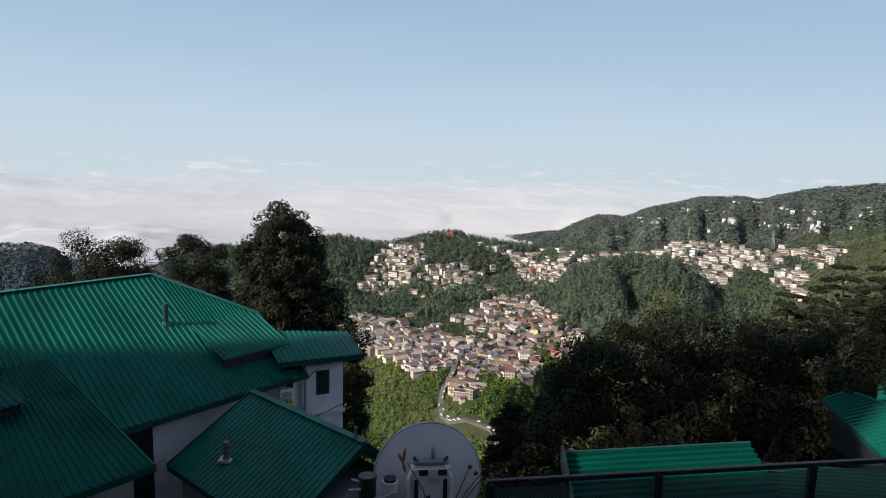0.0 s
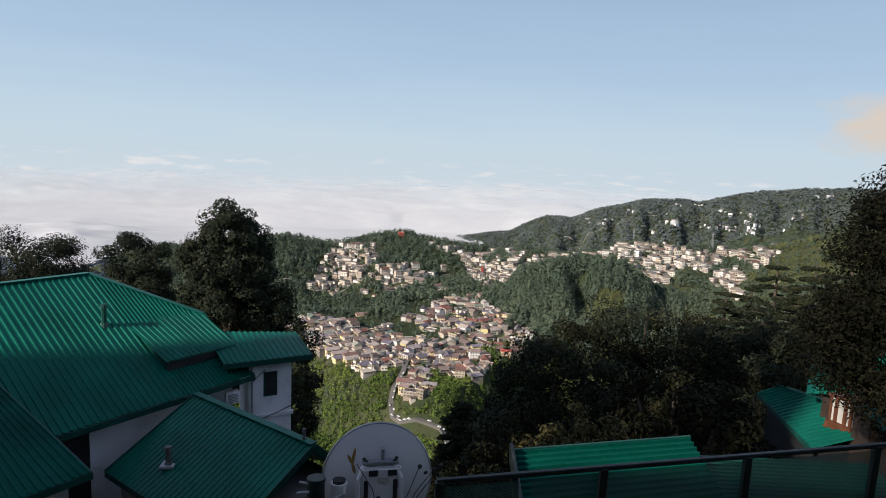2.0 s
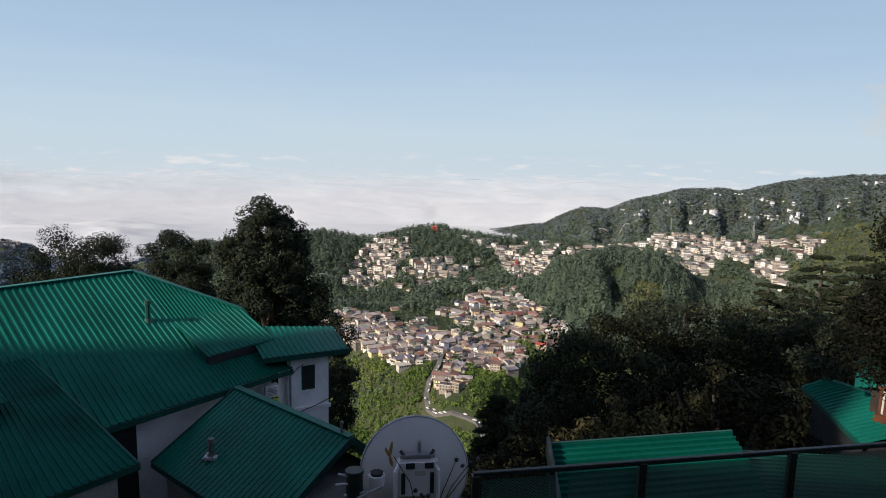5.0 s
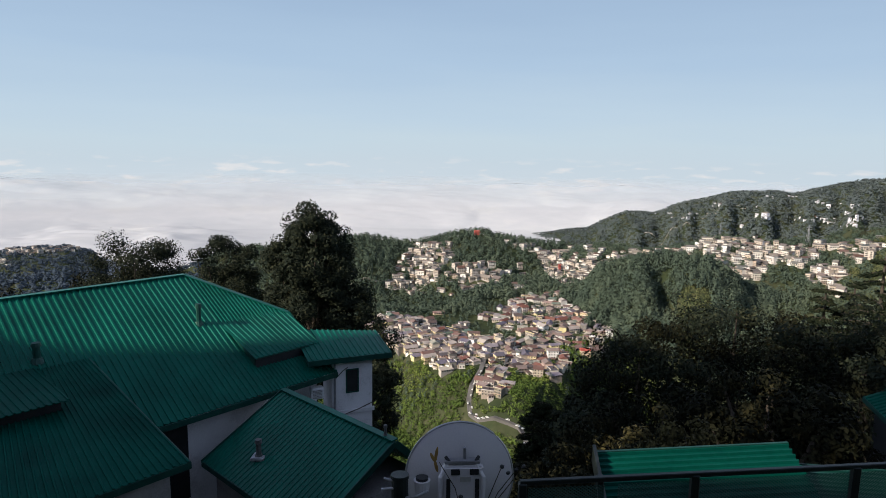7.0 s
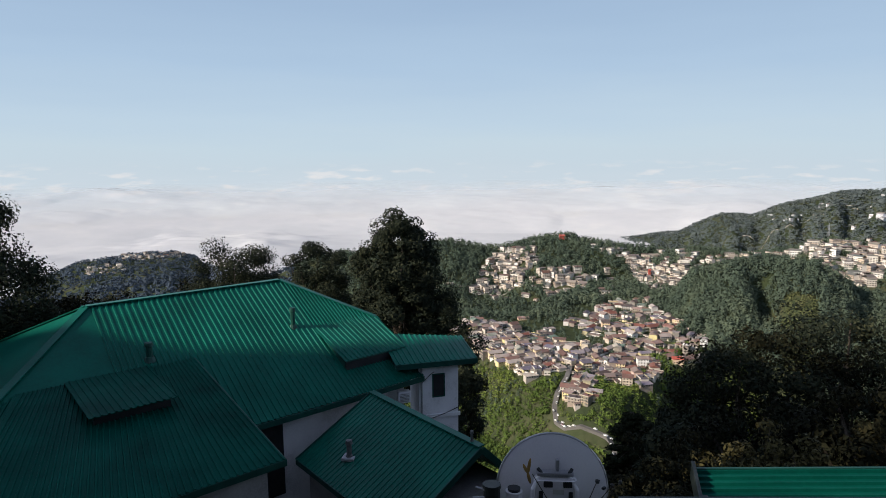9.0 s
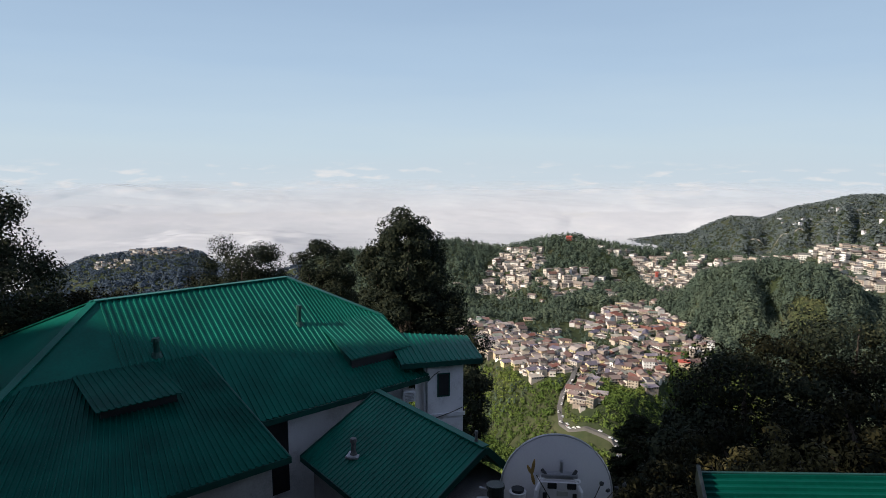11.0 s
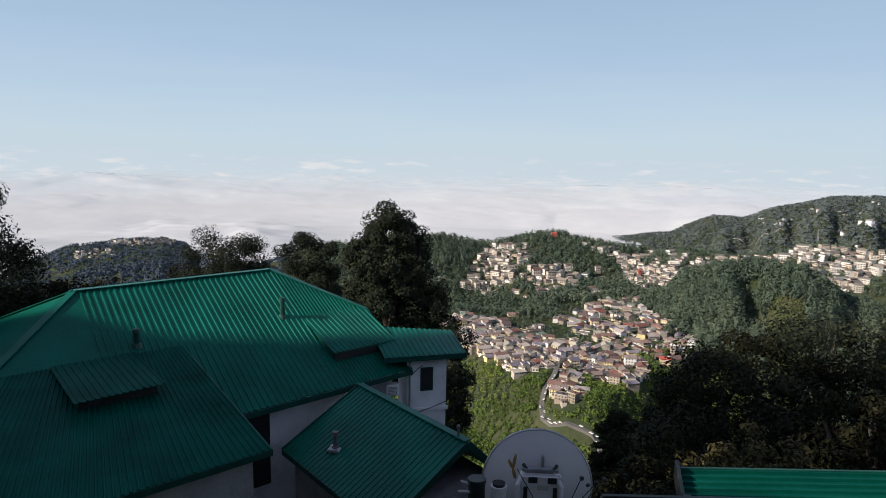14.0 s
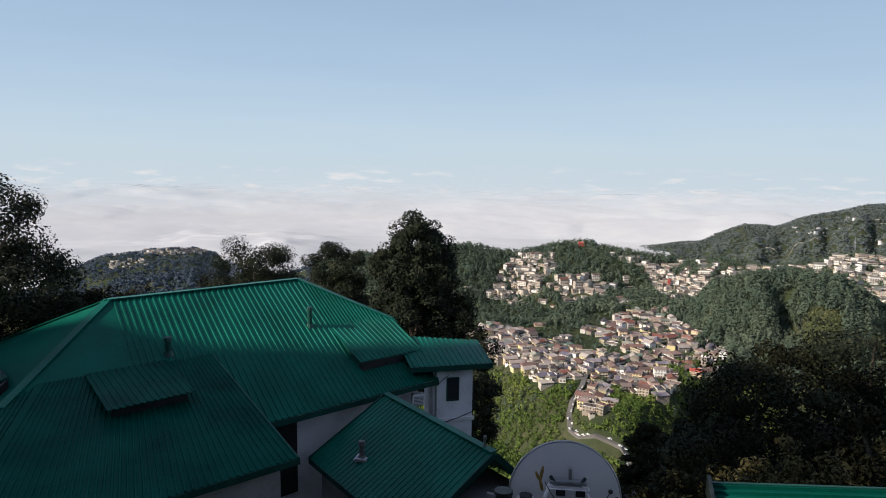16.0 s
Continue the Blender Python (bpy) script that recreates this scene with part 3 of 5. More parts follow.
def annex():
    """The narrow white stair tower beyond the verge."""
    h = empty("house")
    tagged(h, "white plastered annex with small green tin roof", "house")
    a = Vector((0.91, 0.42, 0)).normalized()
    b = Vector((-a.y, a.x, 0))
    o = Vector((-6.35, 27.85, 0))
    def K(i, j, z):
        return o + a * i + b * j + Vector((0, 0, z))
    L = 1.98
    prism("wall", [K(0, 0, 0), K(L, 0, 0), K(L, 2.2, 0), K(0, 2.2, 0)], -24, -9.45, M_WHITE, h)
    e = -9.42
    r0, r1 = K(-1.6, 2.3, -8.62), K(L + 0.85, 2.3, -9.08)
    c = [K(-1.2, -0.45, e), K(L + 0.85, -0.45, e), K(L + 0.85, 2.7, e), K(-1.2, 2.7, e)]
    sheet_roof("roof", r0, r1, c[1], c[0], M_ROOF, h)
    sheet_roof("roof", r1, r0, c[3], c[2], M_ROOF, h)
    for p, q in ((c[0], c[1]), (c[1], c[2])):
        bar("fascia", p + Vector((0, 0, -0.13)), q + Vector((0, 0, -0.13)), 0.06, 0.26, M_TRIM, h)
    prism("soffit", [v for v in c], e - 0.2, e - 0.16, M_TRIM, h)
    w = empty("window")
    w.parent = h
    bm = bmesh.new()
    for i0, i1, z0, z1 in ((0.66, 0.72, -11.38, -10.18), (1.24, 1.30, -11.38, -10.18), (0.72, 1.24, -10.24, -10.18), (0.72, 1.24, -11.38, -11.32)):
        box(bm, (i0, -0.03, z0), (i1, 0.03, z1))
    f = part("window_frame", bm, M_TRIM, w)
    g = part("pane", boxed((0.72, -0.012, -11.32), (1.24, 0.012, -10.24)), M_DARK, w, "dark window glass")
    m = Matrix.Translation(o) @ Matrix.Rotation(math.atan2(a.y, a.x), 4, "Z")
    for ob in (f, g):
        ob.matrix_local = m
    bm = bmesh.new()
    box(bm, (-0.05, -0.09, -12.42), (L + 0.09, -0.0, -12.22), 0.015)
    part("string_course", bm, M_WHITE, h).matrix_local = m
    part("drain_pipe", tube(bmesh.new(), [(0.12, -0.06, -9.6), (0.12, -0.06, -16)], 0.05), M_STEEL, h).matrix_local = m
    part("cable", tube(bmesh.new(), [(0.1, -0.08, -10.6), (0.5, -0.1, -10.2), (0.75, -0.08, -10.05)], 0.02), M_DARK, h).matrix_local = m
    part("cable", tube(bmesh.new(), [(-0.5, -0.1, -11.9), (0.4, -0.12, -12.45), (1.3, -0.12, -12.2), (2.0, -0.11, -11.95)], 0.02), M_DARK, h).matrix_local = m
    return h


annex()


def ac_unit():
    t = tagged(empty("air_conditioner", (-6.95, 27.2, -11.3)), "white air conditioner box on the house wall", "air conditioner")
    part("casing", boxed((-0.3, -0.2, 0), (0.3, 0.2, 0.55), 0.03), M_WHITE, t)
    bm = bmesh.new()
    for k in range(6):
        box(bm, (-0.22, -0.225, 0.08 + k * 0.07), (0.22, -0.2, 0.11 + k * 0.07))
    part("grille", bm, M_PLASTER, t)
    t.rotation_euler = (0, 0, 0.45)


ac_unit()


# ---------------------------------------------------------------- trees near by
def leaves(rng, centres, radii, per, size, flat=0.75, loose=0.45, lift=0.25):
    """Corner array of leaf sprays: per sprays round every clump centre."""
    c = np.repeat(centres, per, axis=0)
    rad = np.repeat(radii, per)[:, None]
    d = rng.normal(size=c.shape)
    d /= np.linalg.norm(d, axis=1, keepdims=True)
    p = c + d * rad * rng.uniform(0.25, 1.0, (len(c), 1)) ** 0.5 * np.array([1, 1, flat])
    # the sprays lie roughly like scales on the clump, so that it has a lit and a shaded side
    out = d + rng.normal(size=c.shape) * loose + np.array([0, 0, lift])
    a = np.cross(out, rng.normal(size=c.shape))
    a /= np.linalg.norm(a, axis=1, keepdims=True) + 1e-9
    b = np.cross(out, a)
    b /= np.linalg.norm(b, axis=1, keepdims=True) + 1e-9
    s = size * rng.uniform(0.5, 1.4, (len(c), 1))
    a, b = a * s, b * s * 0.55
    return np.stack([p - a, p + b * 0.9 - a * 0.1, p + a, p - b * 0.9 + a * 0.1], 1)


def broadleaf(loc, height, width, seed, clumps=90, per=150, leaf=0.16, mat=None, label="", lobes=None, trunk=0.35, crown_from=0.25, clump=1.0):
    """A tree with a forked trunk, limbs that reach the clumps, and a crown of leaf sprays; lobes shape its outline."""
    rng = np.random.default_rng(seed)
    t = tagged(empty("tree", loc), label or "dark evergreen oak with dense leathery crown", "tree")
    lobes = lobes or [(0, 0, 0.62, 0.5, 0.40)]
    cs, rs = [], []
    weight = np.array([l[3] ** 2 * l[4] for l in lobes])
    for _ in range(clumps):
        l = lobes[rng.choice(len(lobes), p=weight / weight.sum())]
        d = rng.normal(size=3)
        d *= rng.uniform(0.3, 1.0) ** 0.4 / np.linalg.norm(d)
        cs.append(((l[0] + d[0] * l[3]) * width, (l[1] + d[1] * l[3]) * width, (l[2] + d[2] * l[4]) * height))
        rs.append(width * rng.uniform(0.07, 0.14) * clump)
    cs, rs = np.array(cs), np.array(rs)
    soup("crown", leaves(rng, cs, rs, per, leaf), 4, mat or M_LEAF, t)
    bm = bmesh.new()
    fork = Vector((0, 0, height * crown_from))
    tube(bm, [(0, 0, -1.5), (0.1, 0.05, height * crown_from * 0.5), fork, (0.15, 0, height * 0.55), (0.0, 0.1, height * 0.8)], trunk, trunk * 0.25, 8)
    part("trunk", bm, M_BARK, t)
    for k in range(0, len(cs), max(1, len(cs) // 18)):
        bm = bmesh.new()
        e = Vector(cs[k])
        s = fork.lerp(Vector((0, 0, height * 0.7)), rng.uniform(0, 0.8))
        mid = s.lerp(e, 0.55) + Vector((0, 0, -0.04 * height))
        tube(bm, [s, mid, e], trunk * 0.35, 0.03, 5)
        part("limb", bm, M_BARK, t)
    return t


def conifer(loc, height, width, seed, mat=None, tiers=26, label=""):
    """A cedar: level drooping boughs in tiers, thinning to the top."""
    rng = np.random.default_rng(seed)
    t = tagged(empty("tree", loc), label or "tall deodar cedar with layered dark boughs", "tree")
    bm = tube(bmesh.new(), [(0, 0, -2), (0.05, 0, height * 0.5), (0, 0, height)], height * 0.022, 0.04, 8)
    part("trunk", bm, M_BARK, t)
    bb, cs, rs = bmesh.new(), [], []
    for i in range(tiers):
        f = (i + 0.5) / tiers
        z = height * (0.12 + 0.88 * f)
        reach = width * 0.5 * (1 - f) ** 0.75 * rng.uniform(0.75, 1.15) + 0.3
        for k in range(int(5 + 4 * (1 - f))):
            a = rng.uniform(0, math.tau)
            ln = reach * rng.uniform(0.65, 1.1)
            end = Vector((math.cos(a) * ln, math.sin(a) * ln, z - ln * rng.uniform(0.05, 0.22)))
            tube(bb, [(0, 0, z), tuple(Vector((0, 0, z)).lerp(end, 0.5) + Vector((0, 0, 0.1))), tuple(end)], 0.07 * (1 - f) + 0.02, 0.015, 4)
            for g in np.linspace(0.3, 1.0, 5):
                cs.append(tuple(Vector((0, 0, z)).lerp(end, float(g)))), rs.append(0.28 + 0.07 * ln)
    tagged(part("boughs", bb, M_BARK, t), kind="stuff")
    soup("crown", leaves(rng, np.array(cs), np.array(rs), 60, 0.085, 0.22), 4, mat or M_CEDAR, t)
    return t


def at(az, r, z):
    return (-math.sin(radians(az)) * r, math.cos(radians(az)) * r, z)


# behind the house
broadleaf(at(14.6, 46, -22), 19.4, 8.0, 11, 330, 300, 0.11, label="tall dark oak behind the green-roofed house",
          lobes=[(0.0, 0, 0.50, 0.42, 0.26), (0.02, 0, 0.74, 0.36, 0.16), (0.04, 0, 0.88, 0.20, 0.09), (-0.2, 0, 0.70, 0.22, 0.16), (0.52, 0, 0.36, 0.28, 0.16), (0.3, 0, 0.5, 0.25, 0.2)])
broadleaf(at(22.3, 50, -20), 13.9, 6.4, 12, 130, 340, 0.085, label="open-branched oak behind the house ridge",
          lobes=[(0.0, 0, 0.86, 0.36, 0.12), (0.1, 0, 0.64, 0.35, 0.2), (0.25, 0, 0.45, 0.4, 0.25)], clump=1.2)
broadleaf(at(29.6, 54, -19), 12.6, 7.6, 13, 220, 420, 0.09, label="dark oak behind the house ridge",
          lobes=[(-0.25, 0, 0.82, 0.20, 0.16), (0.22, 0, 0.76, 0.26, 0.18), (0, 0, 0.5, 0.55, 0.25)], clump=1.5)
for i, (az, r, top, w) in enumerate(((34, 58, -9.0, 10), (38.5, 56, -10.0, 9), (26, 58, -11, 9), (19.5, 52, -11.5, 7), (9.6, 44, -12.6, 6))):
    z = float(land(*at(az, r, 0)[:2]))
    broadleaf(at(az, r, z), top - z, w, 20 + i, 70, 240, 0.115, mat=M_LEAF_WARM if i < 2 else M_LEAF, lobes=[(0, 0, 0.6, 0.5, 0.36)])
broadleaf(at(51.2, 40, -17), 17.0, 9.5, 31, 290, 380, 0.09, label="tall oak at the end of the house",
          lobes=[(0.1, 0, 0.82, 0.36, 0.15), (0.32, 0, 0.60, 0.40, 0.16), (0.3, 0, 0.42, 0.5, 0.14), (-0.2, 0, 0.5, 0.4, 0.3)])
broadleaf(at(43.5, 42, -17), 9.6, 8.5, 32, 140, 320, 0.09, mat=M_LEAF_WARM, lobes=[(0, 0, 0.6, 0.52, 0.38)])
broadleaf(at(56.0, 42, -17), 16.0, 10, 33, 120, 260, 0.11, lobes=[(0, 0, 0.6, 0.5, 0.38)])
# below the terrace, to the right
BIG = [(-16.3, 24, -6.7, 5.4), (-19.0, 25, -5.9, 7.5), (-24.0, 26, -5.0, 8.0), (-29.5, 26, -5.0, 7.5), (-12.5, 25, -9.0, 4.0), (-33.5, 24, -4.5, 6.5), (-14.5, 17, -6.9, 4.2), (-21, 17, -5.9, 5.5), (-27.5, 17.5, -5.4, 5.0)]
for i, (az, r, top, w) in enumerate(BIG):
    z = float(land(*at(az, r, 0)[:2])) - 1
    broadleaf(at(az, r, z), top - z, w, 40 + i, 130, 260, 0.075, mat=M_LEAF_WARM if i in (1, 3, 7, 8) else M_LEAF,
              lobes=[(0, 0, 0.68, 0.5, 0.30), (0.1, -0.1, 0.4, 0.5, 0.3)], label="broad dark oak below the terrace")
for i, (az, r, top, w) in enumerate(((-33.9, 38, -4.6, 9.0), (-36.6, 36, -4.2, 9.0), (-39.0, 42, -3.2, 9.0), (-30.3, 40, -6.8, 6.0), (-32.2, 41, -6.5, 6.5), (-7.6, 36, -14.6, 5.0))):
    z = float(land(*at(az, r, 0)[:2]))
    conifer(at(az, r, z), top - z, w, 60 + i)
broadleaf(at(-46.3, 15, -11), 12.4, 5.5, 71, 380, 460, 0.038, mat=M_OAK_SHADE, label="tall oak leaning over the cottage roof, shade painted into its leaves", lobes=[(0.0, 0, 0.77, 0.38, 0.17), (-0.06, 0, 0.63, 0.42, 0.12)], trunk=0.2, crown_from=0.55)


def bush(loc, height, width, seed, mat, label, leaf=0.05):
    rng = np.random.default_rng(seed)
    t = tagged(empty("bush", loc), label, "bush")
    cs = rng.normal(size=(46, 3)) * np.array([0.3, 0.25, 0.24]) * np.array([width, width, height]) + np.array([0, 0, height * 0.55])
    soup("foliage", leaves(rng, cs, np.full(46, width * 0.12), 110, leaf), 4, mat, t)
    for k in range(7):
        e = Vector(cs[k * 6])
        part("stem", tube(bmesh.new(), [(0, 0, -0.6), tuple(e * 0.5), tuple(e)], 0.02, 0.006, 5), M_BARK, t)
    return t


bush(at(-17.6, 12.6, -7.2), 1.9, 2.2, 81, M_DRY, "dry yellowish bush behind the shed")
bush(at(-13.2, 13.5, -7.9), 2.0, 2.0, 82, M_LEAF_WARM, "dark bush beside the shed")
bush(at(-9.5, 11.5, -7.4), 1.8, 2.4, 83, M_LEAF_WARM, "dark brownish bush below the terrace")
bush(at(-40.5, 5.6, -4.3), 1.0, 1.0, 84, M_DRY, "tuft of pale grass beyond the fence", 0.035)


# ---------------------------------------------------------------- unseen shade-casting hotel blocks and terrace round the camera
M_OCHRE = material("dry_petal", [(0.2, (0.16, 0.09, 0.03)), (0.8, (0.34, 0.21, 0.06))], 0.8, 8.0, 60.0, 0.1)


def hotel():
    h = tagged(empty("hotel_building"), "unseen plastered hotel blocks behind the terrace, shaped to cast shade", "building")
    # unseen walls added behind the terrace; heights and gaps shape the shade ahead
    prism("wall", [(-80, -16), (-51.9, -16), (-51.9, -2.2), (-80, -2.2)], -16, 16.2, M_PLASTER, h)
    prism("wall", [(-51.9, -16), (-44, -16), (-44, -2.2), (-51.9, -2.2)], -16, 26.0, M_PLASTER, h)
    prism("roof", [(-51.9, -16.4), (-43.6, -16.4), (-43.6, -1.9), (-51.9, -1.9)], 26.0, 26.4, M_ROOF, h)
    prism("wall", [(-44, -16), (-38.2, -16), (-18.2, -2.2), (-44, -2.2)], -16, 17.0, M_PLASTER, h)
    prism("wall", [(-18.4, -5.4), (-15, -3), (-18.4, -3)], -12, 16.0, M_PLASTER, h)
    prism("wall", [(-15, -15.5), (-13.2, -15.5), (-13.2, -3), (-15, -3)], -12, 6.1, M_PLASTER, h)
    prism("wall", [(-13.2, -15.5), (26, -15.5), (26, -2.3), (-13.2, -2.3)], -12, 4.9, M_PLASTER, h)
    prism("roof", [(-13.5, -16), (26.6, -16), (26.6, -1.8), (-13.5, -1.8)], 4.9, 5.3, M_ROOF, h)
    prism("balcony_floor", [(-3, -2.2), (3, -2.2), (3, 0.3), (-3, 0.3)], -1.85, -1.65, M_PLASTER, h)


hotel()

FDIR = Vector((0.987, 0.16, 0)).normalized()
FORG = Vector((0.33, 4.13, 0))


def F(d, z, off=0.0):
    return FORG + FDIR * d + Vector((-FDIR.y, FDIR.x, 0)) * off + Vector((0, 0, z))


def fence():
    f = tagged(empty("fence"), "black iron terrace fence with green expanded mesh panels", "fence")
    top, bot = -2.30, -3.38
    bar("top_rail", F(0.06, top), F(5.6, top), 0.038, 0.038, M_IRON, f)
    bar("bottom_rail", F(0.06, bot + 0.12), F(5.6, bot + 0.12), 0.035, 0.035, M_IRON, f)
    for d in (0.08, 1.40, 2.72, 4.06, 5.4):
        bar("post", F(d, bot - 0.1), F(d, top), 0.06, 0.06, M_IRON, f)
    bar("brace", F(0.78, bot - 0.1, 0.05), F(0.68, top, 0.05), 0.045, 0.04, M_IRON, f)
    # expanded mesh: lozenge strands between the posts
    for d0, d1 in ((0.12, 0.70), (0.80, 1.36), (1.44, 2.68), (2.76, 4.02), (4.10, 5.36)):
        z0, z1 = bot + 0.15, top - 0.05
        px, pz, w = 0.031, 0.022, 0.0034
        nx, nz = max(1, round((d1 - d0) / px)), max(1, round((z1 - z0) / pz))
        sx, sz = (d1 - d0) / nx, (z1 - z0) / nz
        quads = []
        for i in range(nx):
            for j in range(nz):
                x0, y0 = d0 + i * sx, z0 + j * sz
                xm, ym = x0 + sx / 2, y0 + sz / 2
                for p, q in (((x0, ym), (xm, y0 + sz)), ((xm, y0 + sz), (x0 + sx, ym)), ((x0 + sx, ym), (xm, y0)), ((xm, y0), (x0, ym))):
                    quads.append([F(p[0], p[1] - w), F(q[0], q[1] - w), F(q[0], q[1] + w, 0.004), F(p[0], p[1] + w, 0.004)])
        soup("mesh_panel", np.array([[tuple(v) for v in q] for q in quads]), 4, M_TRIM, f)


fence()


def shed():
    s = tagged(empty("shed"), "low shed with glossy green ribbed sheet roof below the fence", "shed")
    a, b = Vector((2.06, 9.05, -4.53)), Vector((5.33, 9.75, -4.60))
    d, c = Vector((1.72, 5.0, -5.0)), Vector((4.7, 5.55, -5.05))
    sheet_roof("roof", d, a, b, c, M_ROOF_SHADED, s, 0.15, 0.045)
    # lower lean-to beside it
    g = [Vector(v) for v in ((4.78, 5.5, -5.22), (5.42, 9.6, -4.85), (9.3, 10.3, -5.35), (8.3, 6.0, -5.85))]
    sheet_roof("lower_roof", g[0], g[1], g[2], g[3], M_TRIM, s, 0.12, 0.03)
    prism("wall", [g[1] + Vector((0.1, -0.2, 0)), g[2] + Vector((-0.2, -0.2, 0)), g[3] + Vector((-0.2, 0.2, 0)), g[0] + Vector((0.1, 0.2, 0))], -10.5, -6.0, M_BLUE, s)
    bar("bargeboard", a + Vector((-0.05, 0, 0.03)), d + Vector((-0.05, 0, 0.03)), 0.05, 0.3, M_IRON, s)
    bar("fascia", a, b, 0.05, 0.12, M_TRIM, s)
    prism("wall", [a + Vector((0.15, -0.2, 0)), b + Vector((-0.2, -0.2, 0)), c + Vector((-0.2, 0.2, 0)), d + Vector((0.15, 0.2, 0))], -10.5, -5.15, M_BLUE, s)


M_BLUE = material("blue_paint", [(0.2, (0.06, 0.12, 0.24)), (0.8, (0.10, 0.20, 0.36))], 0.6, 1.5, 20.0, 0.1)
shed()


def side_house():
    s = tagged(empty("house"), "small green-roofed cottage with a wooden oriel window", "house")
    e0, e1 = Vector((11.8, 17.8, -6.8)), Vector((10.96, 14.0, -6.85))
    t0, t1 = Vector((12.4, 17.7, -6.52)), Vector((13.0, 13.55, -6.05))
    sheet_roof("roof", t0, t1, e1, e0, M_ROOF, s, 0.2, 0.03)
    sheet_roof("roof", t0, t1, t1 + Vector((2.5, -0.5, -1.1)), t0 + Vector((2.5, -0.5, -1.0)), M_ROOF, s, 0.2, 0.03)
    bar("ridge_cap", t0, t1, 0.22, 0.05, M_ROOF, s)
    bar("fascia", e0 + Vector((0, 0, -0.08)), e1 + Vector((0, 0, -0.08)), 0.04, 0.14, M_TRIM, s)
    # wall below the eave coloured near black in place of shade
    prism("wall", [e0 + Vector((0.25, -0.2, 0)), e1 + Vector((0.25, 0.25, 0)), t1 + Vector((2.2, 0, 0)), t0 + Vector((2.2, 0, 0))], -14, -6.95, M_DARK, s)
    # oriel window
    o = empty("oriel_window")
    o.parent = s
    m = Matrix.Translation((11.85, 14.75, -6.35)) @ Matrix.Rotation(radians(-72), 4, "Z") @ Matrix.Scale(0.66, 4)
    bm = bmesh.new()
    box(bm, (-0.08, -0.08, -0.3), (0.98, 0.8, -0.02), 0.02)
    box(bm, (-0.08, -0.08, 0.98), (0.98, 0.8, 1.1), 0.02)
    for x in (0.0, 0.20, 0.58, 0.82):
        box(bm, (x, -0.02, -0.02), (x + 0.10, 0.05, 0.98), 0.01)
    for x in (0.30, 0.68):
        box(bm, (x, -0.035, -0.02), (x + 0.05, 0.03, 0.98), 0.01)
    box(bm, (-0.12, -0.12, -0.34), (1.02, 0.8, -0.26), 0.02)
    for y in (0.3, 0.66):
        box(bm, (-0.02, y, -0.02), (0.05, y + 0.06, 0.98)), box(bm, (0.87, y, -0.02), (0.93, y + 0.06, 0.98))
    part("frame", bm, M_WOOD, o).matrix_local = m
    for x0, x1 in ((0.10, 0.20), (0.34, 0.58), (0.72, 0.82)):
        part("pane", boxed((x0, 0.02, 0.0), (x1, 0.04, 0.97)), M_PANE, o).matrix_local = m
    part("pane", boxed((0.89, 0.05, 0.0), (0.91, 0.66, 0.97)), M_PANE, o).matrix_local = m
    part("pane", boxed((0.0, 0.05, 0.0), (0.02, 0.66, 0.97)), M_PANE, o).matrix_local = m
    # taller block behind the window, under its own lit roof, and the lean-to beside it
    g = [Vector(v) for v in ((12.66, 16.76, -5.5), (14.04, 15.62, -4.8), (12.99, 14.27, -5.45), (11.75, 15.56, -5.95))]
    sheet_roof("upper_roof", g[0], g[1], g[2], g[3], M_ROOF, s, 0.2, 0.03)
    prism("brick_wall", [(12.05, 15.3), (12.15, 13.55), (13.6, 13.2), (14.2, 15.0)], -14, -5.95, M_BRICK, s, "dull brown brick wall")
    prism("brick_wall", [(11.9, 13.95), (11.72, 13.2), (13.3, 12.9), (13.4, 13.8)], -14, -5.62, M_BRICK, s, "dull brown brick wall")
    sheet_roof("lean_to_roof", (11.5, 13.35, -5.42), (13.2, 13.7, -5.25), (12.2, 11.9, -5.75), (11.45, 12.6, -5.68), M_ROOF, s, 0.2, 0.03)


M_BRICK = material("dull_brick", [(0.2, (0.014, 0.010, 0.008)), (0.8, (0.040, 0.024, 0.017))], 0.9, 2.0, 18.0, 0.4)
side_house()


